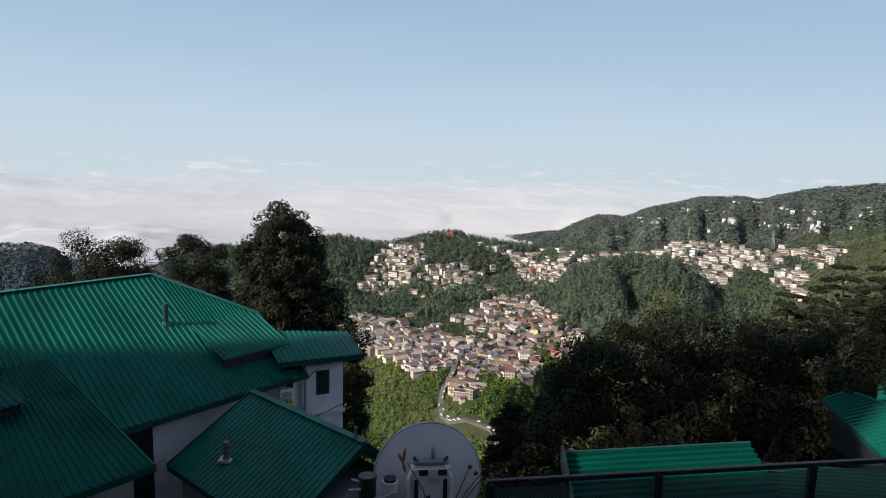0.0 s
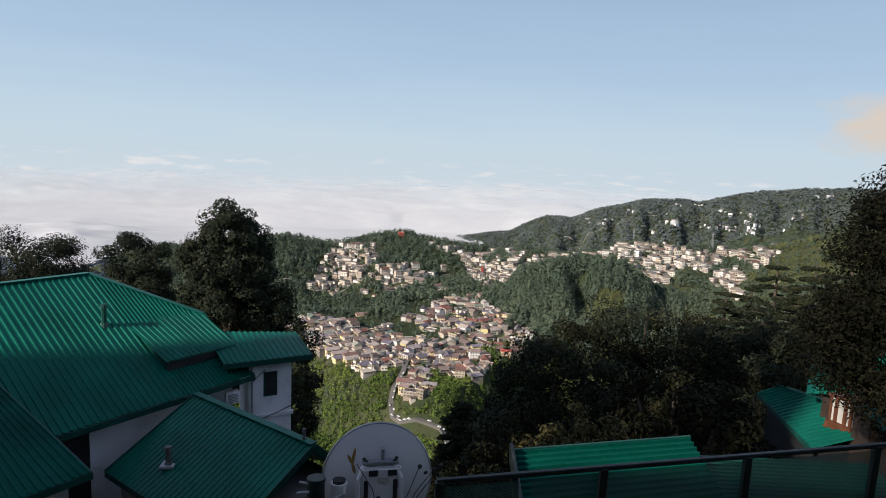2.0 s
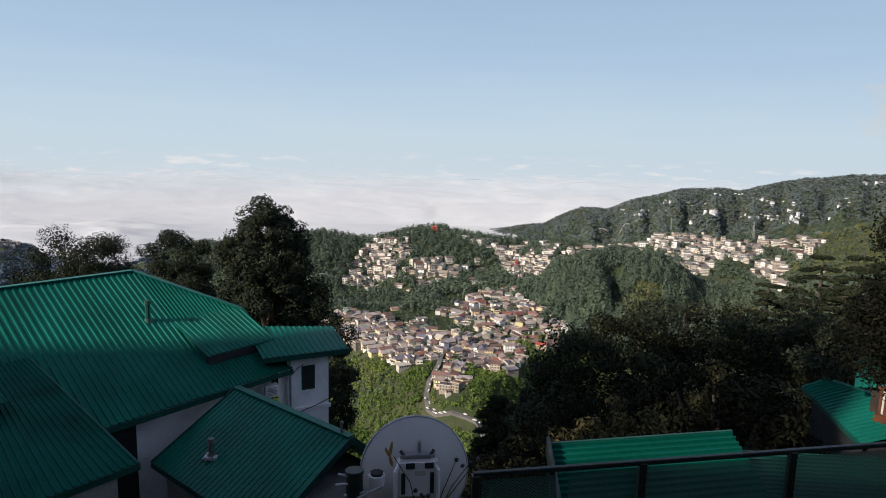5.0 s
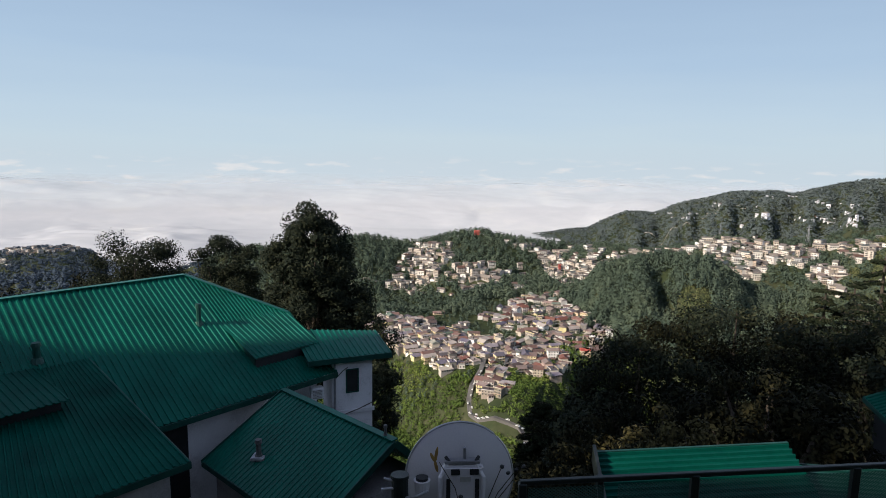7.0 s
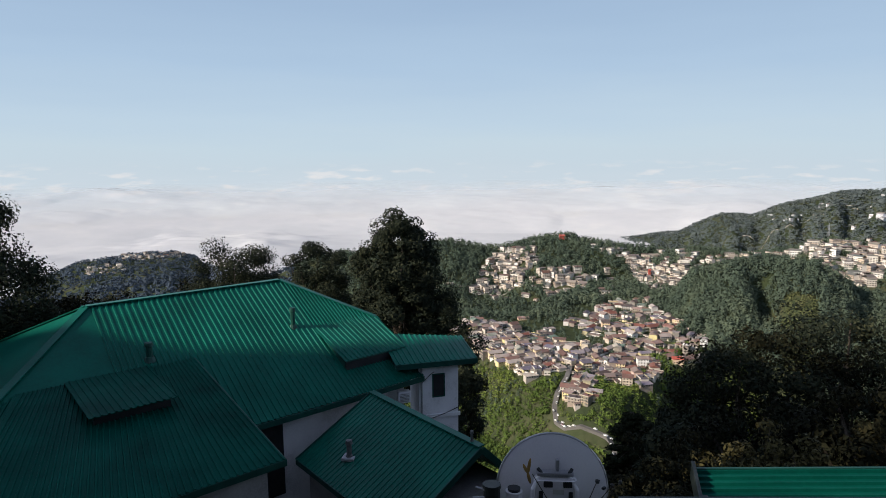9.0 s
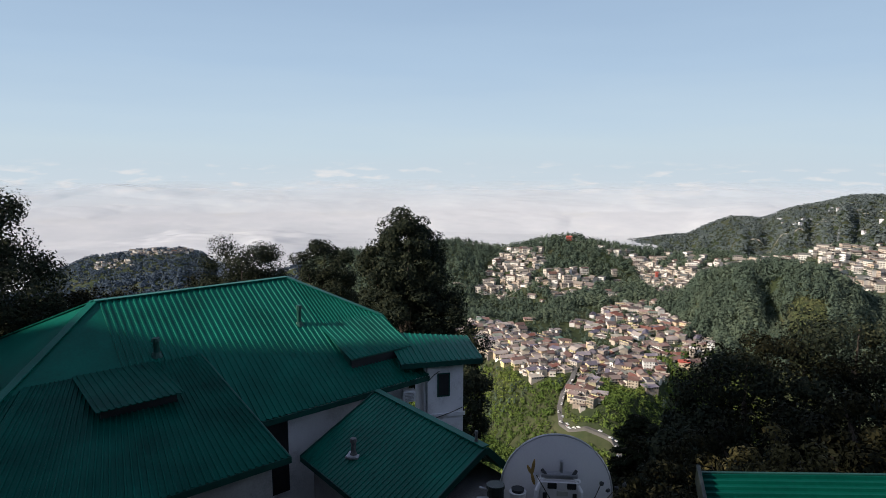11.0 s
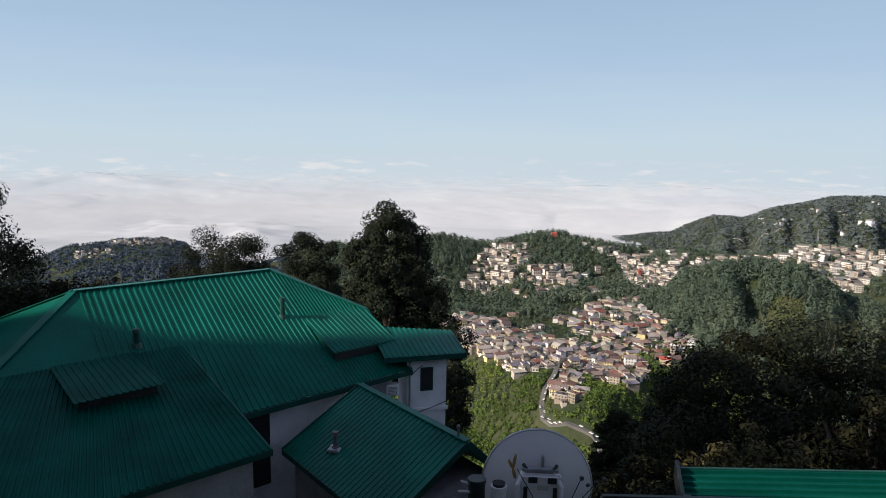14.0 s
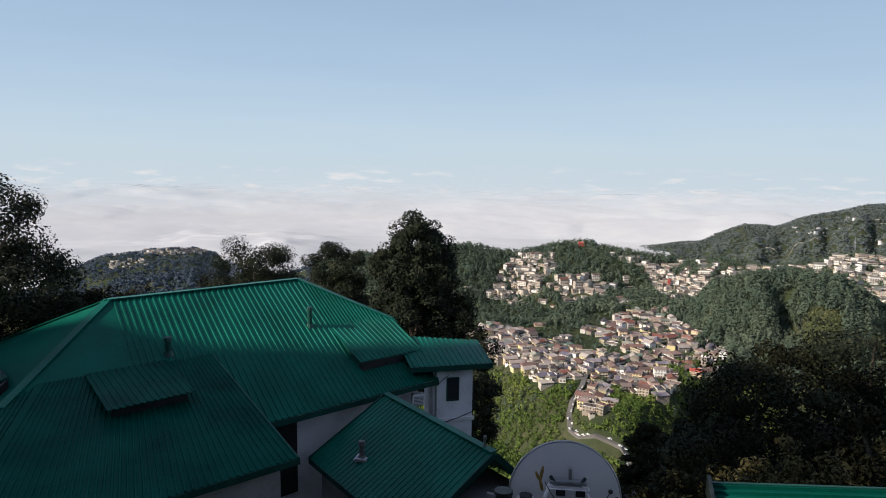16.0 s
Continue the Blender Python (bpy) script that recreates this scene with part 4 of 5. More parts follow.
def satellite_dish():
    d = tagged(empty("satellite_dish", at(0.55, 5.98, -3.29)), "pale grey satellite dish seen from behind on a steel mount", "satellite dish")
    R, depth, rings, seg = 0.56, 0.13, 10, 56
    bm = bmesh.new()
    for side, off in ((1, 0.0), (-1, 0.018)):
        grid = []
        for i in range(rings + 1):
            r = R * i / rings
            grid.append([bm.verts.new((r * math.cos(k * math.tau / seg), -depth * (1 - (r / R) ** 2) + off, r * 1.05 * math.sin(k * math.tau / seg))) for k in range(seg if i else 1)])
        for i in range(rings):
            for k in range(seg):
                k2 = (k + 1) % seg
                f = (grid[0][0], grid[1][k2], grid[1][k]) if i == 0 else (grid[i][k], grid[i][k2], grid[i + 1][k2], grid[i + 1][k])
                bm.faces.new(f if side > 0 else f[::-1])
    for f in bm.faces:
        f.smooth = True
    part("reflector", bm, M_DISH, d)
    bm = bmesh.new()
    tube(bm, [(R * math.cos(k * math.tau / 56), 0.008, R * 1.05 * math.sin(k * math.tau / 56)) for k in range(57)], 0.014, 0.014, 6)
    part("rim", bm, M_STEEL, d, "dull metal rim")
    bm = boxed((-0.20, -0.25, -0.26), (0.22, -0.13, 0.12), 0.02)
    part("mount_box", bm, M_DISH, d)
    for lo, hi in (((-0.155, -0.265, -0.22), (-0.115, -0.25, 0.0)), ((0.135, -0.265, -0.22), (0.175, -0.25, 0.0)), ((-0.11, -0.262, 0.04), (-0.02, -0.25, 0.10)), ((0.08, -0.262, 0.04), (0.17, -0.25, 0.10))):
        part("slot", boxed(lo, hi, 0.004), M_DARK, d, "dark slot")
    part("nameplate", boxed((-0.02, -0.258, -0.03), (0.09, -0.25, 0.02), 0.002), M_PANE, d)
    for x in (-0.215, 0.215):
        part("side_bar", tube(bmesh.new(), [(x, -0.26, -0.3), (x, -0.26, 0.02), (x * 0.7, -0.2, 0.13)], 0.022), M_DISH, d)
    bm = boxed((-0.17, -0.22, 0.13), (0.19, -0.12, 0.165), 0.006)
    part("bracket", bm, M_STEEL, d)
    part("fin", boxed((0.02, -0.17, 0.16), (0.05, -0.11, 0.28), 0.006), M_STEEL, d)
    for k in (-1, 1):
        part("bracket_arm", tube(bmesh.new(), [(0.01 + 0.13 * k, -0.2, 0.15), (0.01 + 0.17 * k, -0.16, 0.19)], 0.018), M_DARK, d)
    part("pedestal", tube(bmesh.new(), [(0, -0.19, -2.6), (0, -0.19, -0.2)], 0.06, 0.06, 12), M_STEEL, d)
    bm = bmesh.new()
    tube(bm, [(-0.62, -0.28, -0.30), (-0.62, -0.28, -0.27), (-0.62, -0.28, -0.05)], 0.085, 0.085, 16)
    tube(bm, [(-0.62, -0.28, -0.06), (-0.62, -0.28, -0.03)], 0.095, 0.09, 16)
    part("drum", bm, M_IRON, d, "dark round housing")
    bm = tube(bmesh.new(), [(-0.40, -0.26, -0.22), (-0.40, -0.26, -0.10)], 0.07, 0.085, 14)
    part("feed_housing", bm, M_DISH, d)
    part("feed_ring", tube(bmesh.new(), [(-0.40, -0.26, -0.10), (-0.40, -0.26, -0.07)], 0.06, 0.065, 14), M_DARK, d)
    for p, q in (((-0.78, -0.3, -0.06), (-0.6, -0.32, -0.1)), ((-0.80, -0.3, -0.17), (-0.6, -0.34, -0.14)), ((-0.72, -0.3, -0.28), (-0.45, -0.36, -0.22)), ((-0.62, -0.36, -0.3), (-0.34, -0.34, -0.18)), ((-0.80, -0.3, -0.35), (-0.3, -0.34, -0.36))):
        part("strut", tube(bmesh.new(), [p, q], 0.014), M_STEEL, d)
    part("cross_beam", boxed((-0.9, -0.3, -0.47), (0.25, -0.2, -0.36), 0.01), M_IRON, d)
    for ob in d.children:
        if ob.name.split(".")[0] in ("drum", "feed_housing", "feed_ring", "strut"):
            ob.location.z += 0.2
        elif ob.name.split(".")[0] not in ("reflector", "rim", "pedestal"):
            ob.location.z += 0.1
    d.rotation_euler = (radians(-4), 0, radians(6))


satellite_dish()


def flower_stem(base, pts, heads, seed):
    """A dry flower stem with seed heads."""
    t = tagged(empty("flower_stem", base), "dry brown flower stem with dark seed heads", "plant", "dry stems by the fence")
    part("stem", tube(bmesh.new(), pts, 0.006, 0.004, 5), M_BARK, t)
    for h in heads:
        bm = bmesh.new()
        bmesh.ops.create_icosphere(bm, subdivisions=1, radius=0.022)
        for v in bm.verts:
            v.co = v.co * random.uniform(0.7, 1.3) + Vector(h)
        part("seed_head", bm, M_DARK, t)
    return t


# stems rise from the terrace edge in front of the reflector
BASE = Vector((0.06, 5.25, -4.3))
for i, (pts, heads) in enumerate((
        ([(0, 0, 0), (0.02, 0, 0.85), (0.18, 0, 1.28), (0.27, 0, 1.53)], [(0.27, 0, 1.53)]),
        ([(0.03, 0, 0), (0.10, 0, 0.95), (0.24, 0, 1.27), (0.40, 0, 1.50)], [(0.40, 0, 1.50), (0.33, 0, 1.47)]),
        ([(0.05, 0, 0), (0.20, 0, 1.15), (0.36, 0, 1.38), (0.47, 0, 1.54)], [(0.47, 0, 1.54)]),
        ([(0, 0, 0), (-0.05, 0, 0.9), (-0.15, 0, 1.3), (-0.30, 0, 1.55)], [(-0.10, 0, 1.22)]),
        ([(0.02, 0, 0), (0.0, 0, 0.8), (-0.04, 0, 1.18)], [(-0.04, 0, 1.18), (-0.02, 0, 1.15)]),
        ([(0.04, 0, 0), (0.05, 0, 0.8), (0.02, 0, 1.17)], [(0.02, 0, 1.17)]))):
    flower_stem(BASE, pts, heads, i)
petal = tagged(empty("dry_flower", (-0.28, 5.24, -2.74)), "withered yellow flower head on a stem", "flower")
for k, (turn, size) in enumerate(((0.15, 1.25), (-0.5, 0.8), (2.9, 0.95))):
    bm = bmesh.new()
    bmesh.ops.create_icosphere(bm, subdivisions=2, radius=0.06)
    for v in bm.verts:
        v.co = Vector((v.co.x * 0.26, v.co.y * 0.12 + v.co.z * v.co.z * 3, (v.co.z * 1.1 + 0.05) * size))
    bmesh.ops.rotate(bm, verts=bm.verts, matrix=Matrix.Rotation(turn, 3, "Y"))
    part("petal", bm, M_OCHRE, petal)


# ---------------------------------------------------------------- the bazaar and the hill town
def town_house(width, depth, storeys, kind, seed):
    """A plastered hill house: walls, windows storey by storey, and a tin or flat roof."""
    rng = random.Random(seed)
    t = empty("town_house")
    hgt = storeys * 2.8
    w, d = width / 2, depth / 2
    bm = boxed((-w, -d, -7), (w, d, hgt))
    part("wall", bm, M_WALL, t)
    for k in range(storeys):
        n = max(2, int(width / 2.6))
        for i in range(n):
            x = -w + (i + 0.5) * width / n + rng.uniform(-0.2, 0.2)
            z = k * 2.8 + 0.85
            part("window", boxed((x - 0.55, -d - 0.06, z), (x + 0.55, -d + 0.06, z + rng.uniform(1.15, 1.5))), M_DARK, t)
    if storeys > 1:
        for k in range(1, storeys):
            part("balcony", boxed((-w - 0.1, -d - 0.9, k * 2.8 - 0.15), (w + 0.1, -d + 0.02, k * 2.8 + 0.0)), M_WALL, t)
    bm = bmesh.new()
    e = 0.6
    if kind == "gable":
        rise = depth * 0.3
        vs = [bm.verts.new(v) for v in ((-w - e, -d - e, hgt - 0.1), (w + e, -d - e, hgt - 0.1), (w + e, d + e, hgt - 0.1), (-w - e, d + e, hgt - 0.1), (-w - e, 0, hgt + rise), (w + e, 0, hgt + rise))]
        for f in ((0, 1, 5, 4), (2, 3, 4, 5), (0, 4, 3), (1, 2, 5), (3, 2, 1, 0)):
            bm.faces.new([vs[i] for i in f])
    elif kind == "shed":
        vs = [bm.verts.new(v) for v in ((-w - e, -d - e, hgt), (w + e, -d - e, hgt), (w + e, d + e, hgt + 1.3), (-w - e, d + e, hgt + 1.3), (-w - e, -d - e, hgt - 0.15), (w + e, -d - e, hgt - 0.15), (w + e, d + e, hgt - 0.15), (-w - e, d + e, hgt - 0.15))]
        for f in ((0, 1, 2, 3), (4, 7, 6, 5), (0, 4, 5, 1), (1, 5, 6, 2), (2, 6, 7, 3), (3, 7, 4, 0)):
            bm.faces.new([vs[i] for i in f])
    else:
        box(bm, (-w - 0.3, -d - 0.3, hgt), (w + 0.3, d + 0.3, hgt + 0.25))
        part("parapet", boxed((-w - 0.25, -d - 0.25, hgt + 0.2), (w + 0.25, -d, hgt + 0.9)), M_WALL, t)
        part("parapet", boxed((-w - 0.25, d, hgt + 0.2), (w + 0.25, d + 0.25, hgt + 0.9)), M_WALL, t)
        tx = rng.uniform(-w * 0.5, w * 0.5)
        part("water_tank", tube(bmesh.new(), [(tx, 0.5, hgt + 0.2), (tx, 0.5, hgt + 1.6)], 0.6, 0.55, 10), M_DARK, t, "black rooftop water tank")
    part("roof", bm, M_TIN, t)
    return t


KINDS = []
rnd = random.Random(5)
for i in range(16):
    kind = ("gable", "gable", "shed", "flat")[i % 4]
    KINDS.append((rnd.uniform(7.5, 16.0), rnd.uniform(6.5, 9.5), (1, 2, 1, 2)[(i // 4 + i) % 4] + (i in (3, 7, 9)), kind))
PROTO = [town_house(w, d, s, k, i) for i, (w, d, s, k) in enumerate(KINDS)]
LABELS = {"gable": "plastered hill house with a gabled tin roof", "shed": "plastered hill house with a lean-to tin roof", "flat": "plastered flat-roofed hill house with a water tank"}
SPOTS = []


def place(az, r, min_gap, which, turn, grp):
    x, y = -math.sin(radians(az)) * r * FAR, math.cos(radians(az)) * r * FAR
    for px, py in SPOTS:
        if (px - x) ** 2 + (py - y) ** 2 < min_gap * min_gap:
            return False
    first = not PLACED[which]
    m = pose(x, y, float(land(x, y)) - 0.3, 0, 0, az + turn)
    ob = PROTO[which]
    if first:
        ob.matrix_basis = m
    else:
        ob = copy_thing(ob, m)
    PLACED[which] = True
    k = KINDS[which]
    tagged(ob, ("tall " if k[2] == 3 else "low " if k[2] == 1 else "two-storey ") + LABELS[k[3]], "house", grp)
    SPOTS.append((x, y))
    return True


PLACED = [False] * len(KINDS)


def edge_at(az):
    k = sorted(EDGE)
    return float(np.interp(az, [a for a, _ in k], [e for _, e in k]))


ROAD = [(-1.9, 430), (-1.6, 412), (-0.9, 396), (-0.5, 384), (-0.7, 373), (-1.6, 365), (-3.0, 360), (-4.6, 355), (-6.0, 350), (-6.6, 341), (-6.3, 331)]


def road_point(f):
    i = min(int(f), len(ROAD) - 2)
    a = ROAD[i][0] + (ROAD[i + 1][0] - ROAD[i][0]) * (f - i)
    r = ROAD[i][1] + (ROAD[i + 1][1] - ROAD[i][1]) * (f - i)
    x, y, _ = at(a, r * FAR, 0)
    return Vector((x, y, float(land(x, y)) + 1.5))


for k in range(46):
    p = road_point(k * (len(ROAD) - 1.01) / 45)
    SPOTS.append((p.x, p.y))


# districts are laid out by bearing and angle of sight from the terrace, and dropped onto the hillside
REACH = np.arange(300.0, 1900.0, 1.5)


def spot(az, el):
    """Distance, in far units, at which the hillside is met on that bearing and angle of sight."""
    x, y = -np.sin(radians(az)) * REACH * FAR, np.cos(radians(az)) * REACH * FAR
    over = land(x, y) / (REACH * FAR) >= math.tan(radians(el))
    k = int(np.argmax(over))
    return float(REACH[k]) if over[k] else None


def inside(az, el, poly):
    hit = False
    for (a0, e0), (a1, e1) in zip(poly, poly[1:] + poly[:1]):
        if (e0 > el) != (e1 > el) and az < a0 + (el - e0) * (a1 - a0) / (e1 - e0):
            hit = not hit
    return hit


def scatter(poly, tries, rng):
    """Points within a district, as bearing and distance."""
    az, el = [p[0] for p in poly], [p[1] for p in poly]
    for _ in range(tries):
        a, e = rng.uniform(min(az), max(az)), rng.uniform(min(el), max(el))
        if inside(a, e, poly):
            r = spot(a, e)
            if r:
                yield a, r


BAZAAR = [(9.7, -15.9), (7.3, -14.8), (4.1, -15.1), (2.0, -16.2), (1.2, -17.6), (0.6, -19.5), (1.8, -19.9), (4.5, -18.7), (7.3, -17.5), (9.7, -17.0)]
MIDDLE = [(2.1, -16.2), (0.0, -15.6), (-1.1, -16.7), (-5.2, -17.0), (-7.1, -16.2), (-9.3, -17.2), (-9.9, -18.9), (-8.7, -19.9), (-5.9, -19.9), (-4.2, -19.2), (-2.3, -19.4), (-0.9, -18.9), (0.4, -19.6)]
ROADSIDE = [(-1.3, -20.1), (-4.0, -19.3), (-4.4, -21.6), (-3.0, -22.4), (-1.6, -21.7)]
SPUR = [(-1.4, -14.9), (-4.0, -13.6), (-4.6, -13.0), (-8.2, -12.4), (-10.0, -13.4), (-12.3, -14.8), (-13.7, -15.4), (-13.1, -17.9), (-10.7, -17.4), (-8.5, -16.5), (-5.8, -16.4), (-3.6, -15.8)]
for poly, tries, gap, turns, spread in ((BAZAAR, 420, 7.6, (24, 24, -66), 7), (MIDDLE, 520, 8.4, (10, -60, 40), 25), (ROADSIDE, 60, 8.0, (-20, 60), 15), (SPUR, 480, 8.6, (-40, 20, 70), 30)):
    for az, r in scatter(poly, tries, rnd):
        place(az, r, gap, rnd.randrange(16), rnd.choice(turns) + rnd.uniform(-spread, spread), "houses of the bazaar")
place(2.6, spot(2.6, -14.6) or 700, 4, 5, 15, "houses of the bazaar")


def landmark(az, r, lo, hi, mat, name, label, cat, roof=None):
    x, y, _ = at(az, r * FAR, 0)
    SPOTS.append((x, y))
    t = tagged(empty(name, (x, y, float(land(x, y)))), label, cat)
    part("wall", boxed(lo, hi), mat, t)
    w, d, h = hi[0] - lo[0], hi[1] - lo[1], hi[2]
    bm = bmesh.new()
    vs = [bm.verts.new(v) for v in ((lo[0] - 0.7, lo[1] - 0.7, h), (hi[0] + 0.7, lo[1] - 0.7, h), (hi[0] + 0.7, hi[1] + 0.7, h), (lo[0] - 0.7, hi[1] + 0.7, h), (lo[0], (lo[1] + hi[1]) / 2, h + d * 0.3), (hi[0], (lo[1] + hi[1]) / 2, h + d * 0.3))]
    for f in ((0, 1, 5, 4), (2, 3, 4, 5), (0, 4, 3), (1, 2, 5), (3, 2, 1, 0)):
        bm.faces.new([vs[i] for i in f])
    part("roof", bm, roof or M_RED, t)
    for k in range(int(h // 3)):
        for i in range(max(2, int(w / 2.5))):
            x0 = lo[0] + (i + 0.5) * w / max(2, int(w / 2.5))
            part("window", boxed((x0 - 0.5, lo[1] - 0.06, 0.9 + 3 * k), (x0 + 0.5, lo[1] + 0.06, 2.2 + 3 * k)), M_DARK, t)
    t.rotation_euler = (0, 0, radians(az + 12))
    return t


landmark(-0.9, 898, (-6, -4, -6), (6, 4, 6), M_RED, "house", "red-painted house on the crest of the hill", "house")
landmark(-11.4, spot(-11.4, -17.6), (-5.5, -4, -6), (5.5, 4, 5), M_WALL, "house", "cream house with bright red roof at the spur", "house")
landmark(-12.0, spot(-12.0, -16.8), (-2.5, -2.5, -6), (2.5, 2.5, 12), M_WALL, "tower_house", "slim pale concrete tower house", "house", M_WALL)
landmark(-13.5, spot(-13.5, -15.9), (-4, -3, -6), (4, 3, 9), M_WALL, "house", "pale concrete house beside the oaks", "house", M_TIN)
landmark(-8.7, spot(-8.7, -10.3), (-2.2, -2.2, -6), (2.2, 2.2, 13), M_RED, "temple_tower", "slim red temple tower among the houses", "tower")
landmark(-8.4, 452, (-6, -4, -8), (6, 4, 12), M_WALL, "house", "tall cream concrete apartment house", "house", M_TIN)


# ---------------------------------------------------------------- far hillside towns and woods
def far_town(name, zones, seed, label, wall=None):
    """Houses too far off to count, scattered over districts (corners, tries, size, gap)."""
    rng, pick = np.random.default_rng(seed), random.Random(seed)
    walls, roofs, dark = [], [], []
    for poly, tries, size, gap in zones:
        mine = []
        for az, r in scatter(poly, tries, pick):
            x, y, _z = at(az, r * FAR, 0)
            if any((x - p) ** 2 + (y - q) ** 2 < gap * gap for p, q in mine):
                continue
            mine.append((x, y))
            z = float(land(x, y))
            w, d, h = size * rng.uniform(0.22, 0.62), size * rng.uniform(0.22, 0.40), size * rng.choice((0.2, 0.26, 0.4, 0.5, 0.75))
            c = np.array([[-w, -d, -6], [w, -d, -6], [w, d, -6], [-w, d, -6], [-w, -d, h], [w, -d, h], [w, d, h], [-w, d, h]])
            a = radians(az + rng.choice((-35, 15, 60)) + rng.uniform(-16, 16))
            rot = np.array([[math.cos(a), -math.sin(a), 0], [math.sin(a), math.cos(a), 0], [0, 0, 1]])
            o = np.array([x, y, z])
            c = c @ rot.T + o
            walls += [c[[0, 1, 5, 4]], c[[1, 2, 6, 5]], c[[2, 3, 7, 6]], c[[3, 0, 4, 7]]]
            lift = rng.uniform(0.0, 0.28) * size * rng.choice((0.2, 1.0))
            e0, e1 = (-w * 1.1, w * 1.1), (-d * 1.3, d * 1.2)
            top = [[e0[0], 0, h + lift], [e0[1], 0, h + lift]]
            lo = [[e0[0], e1[0], h - 0.2], [e0[1], e1[0], h - 0.2], [e0[1], e1[1], h - 0.2], [e0[0], e1[1], h - 0.2]]
            roofs += [np.array(q) @ rot.T + o for q in ([lo[0], lo[1], top[1], top[0]], [lo[2], lo[3], top[0], top[1]])]
            bays = max(2, int(w * 2 / 3.2))
            for k in range(max(1, int(h // 2.9))):
                if rng.random() < 0.5:
                    walls.append(np.array([[-w * 1.06, -d - 1.2, k * 2.9 + 0.9], [w * 1.06, -d - 1.2, k * 2.9 + 0.9], [w * 1.06, -d - 1.2, k * 2.9 - 0.1], [-w * 1.06, -d - 1.2, k * 2.9 - 0.1]]) @ rot.T + o)
                for side in (0, 1):
                    for i in range(bays):
                        ln, dep = (w, d) if side == 0 else (d, w)
                        x0 = -ln + (i + 0.5) * ln * 2 / bays
                        zz, hw = k * 2.9 + 0.9, ln / bays * rng.uniform(0.3, 0.75)
                        q = np.array([[x0 - hw, -dep - 0.06, zz], [x0 + hw, -dep - 0.06, zz], [x0 + hw, -dep - 0.06, zz + 1.5], [x0 - hw, -dep - 0.06, zz + 1.5]])
                        if side:
                            q = np.stack([q[:, 1], q[:, 0], q[:, 2]], 1)
                        dark.append(q @ rot.T + o)
        SPOTS.extend(mine)
    t = tagged(empty(name), label, "houses", kind="stuff")
    for nm, arr, mt in (("wall", walls, wall or M_FARWALL), ("roof", roofs, M_FARROOF), ("window", dark, M_DARK)):
        tagged(soup(nm, np.array(arr), 4, mt, t), kind="stuff")
    return t


def patch(az, el, wide, high):
    return [(az - wide, el - high), (az + wide, el - high), (az + wide, el + high), (az - wide, el + high)]


WEST = [(6.6, -10.0), (4.8, -8.0), (1.6, -8.3), (1.4, -9.5), (3.0, -10.4), (2.4, -11.5), (4.7, -12.3), (7.6, -12.3), (6.8, -11.0)]
CENTRE = [(1.9, -11.1), (0.7, -10.1), (-2.8, -10.1), (-3.5, -11.6), (-0.2, -12.2), (1.4, -12.1)]
HAMLET = [(-3.9, -10.5), (-5.0, -10.1), (-5.8, -11.4), (-4.9, -12.6), (-4.0, -12.3)]
CREST = [(-3.5, -7.8), (-6.4, -7.8), (-7.1, -8.7), (-5.4, -8.6)]
TEMPLE = [(-6.7, -8.5), (-8.8, -8.4), (-11.8, -9.5), (-11.9, -10.6), (-9.8, -11.8), (-7.9, -11.1), (-7.0, -9.8)]
SADDLE = [(-9.1, -8.1), (-14.7, -8.0), (-14.9, -9.3), (-11.8, -9.9), (-9.7, -9.2)]
STRIP = [(-14.7, -8.0), (-20.0, -7.3), (-20.1, -8.2), (-14.7, -8.6)]
EAST = [(-19.8, -7.3), (-21.4, -6.6), (-24.9, -6.3), (-25.9, -6.7), (-28.0, -6.6), (-30.1, -7.0), (-28.4, -8.4), (-26.5, -8.0), (-25.7, -9.1), (-25.4, -10.4), (-24.0, -9.8), (-22.3, -8.8), (-20.6, -7.9)]
RIDGE_END = [(-28.9, -6.7), (-31.9, -6.0), (-33.8, -5.5), (-33.9, -6.3), (-32.6, -7.7), (-30.9, -7.0)]
TAIL = [(-28.8, -9.2), (-29.8, -8.1), (-31.4, -8.2), (-31.6, -10.6)]
far_town("hillside_houses", [(WEST, 330, 15, 9), (CENTRE, 110, 16, 11), (HAMLET, 24, 14, 12), (CREST, 40, 15, 12), (patch(2.6, -12.6, 3.0, 0.25), 12, 13, 14)], 5, "plastered houses climbing the round wooded hill")
far_town("hillside_houses", [(TEMPLE, 420, 13, 7.5), (SADDLE, 130, 15, 11), (STRIP, 70, 15, 12)], 8, "crowded houses on the slope beside the temple tower")
far_town("hillside_town", [(EAST, 620, 15, 8.5), (RIDGE_END, 110, 16, 11), (TAIL, 90, 15, 9)], 3, "dense pale houses of a far hillside town")
far_town("scattered_houses", [(patch(*q), n, size * 0.62, 11) for *q, n, size in ((-18.9, -4.75, 1.2, 0.25, 9, 16), (-21.8, -3.7, 0.5, 0.15, 4, 20), (-25.7, -4.5, 0.9, 0.12, 4, 26), (-24.0, -5.3, 0.7, 0.15, 5, 20), (-26.6, -2.75, 1.1, 0.12, 6, 18), (-28.7, -4.4, 1.2, 0.25, 9, 18), (-29.4, -3.4, 0.5, 0.3, 6, 18), (-31.6, -3.7, 0.5, 0.6, 10, 18), (-34.7, -3.0, 0.5, 0.3, 6, 18), (-30.9, -4.6, 0.9, 0.3, 14, 15), (-36.5, -1.5, 0.8, 0.2, 5, 22), (-27.0, -3.8, 8.0, 0.8, 12, 13))], 4, "scattered white houses on the far ridge", M_WHITE)
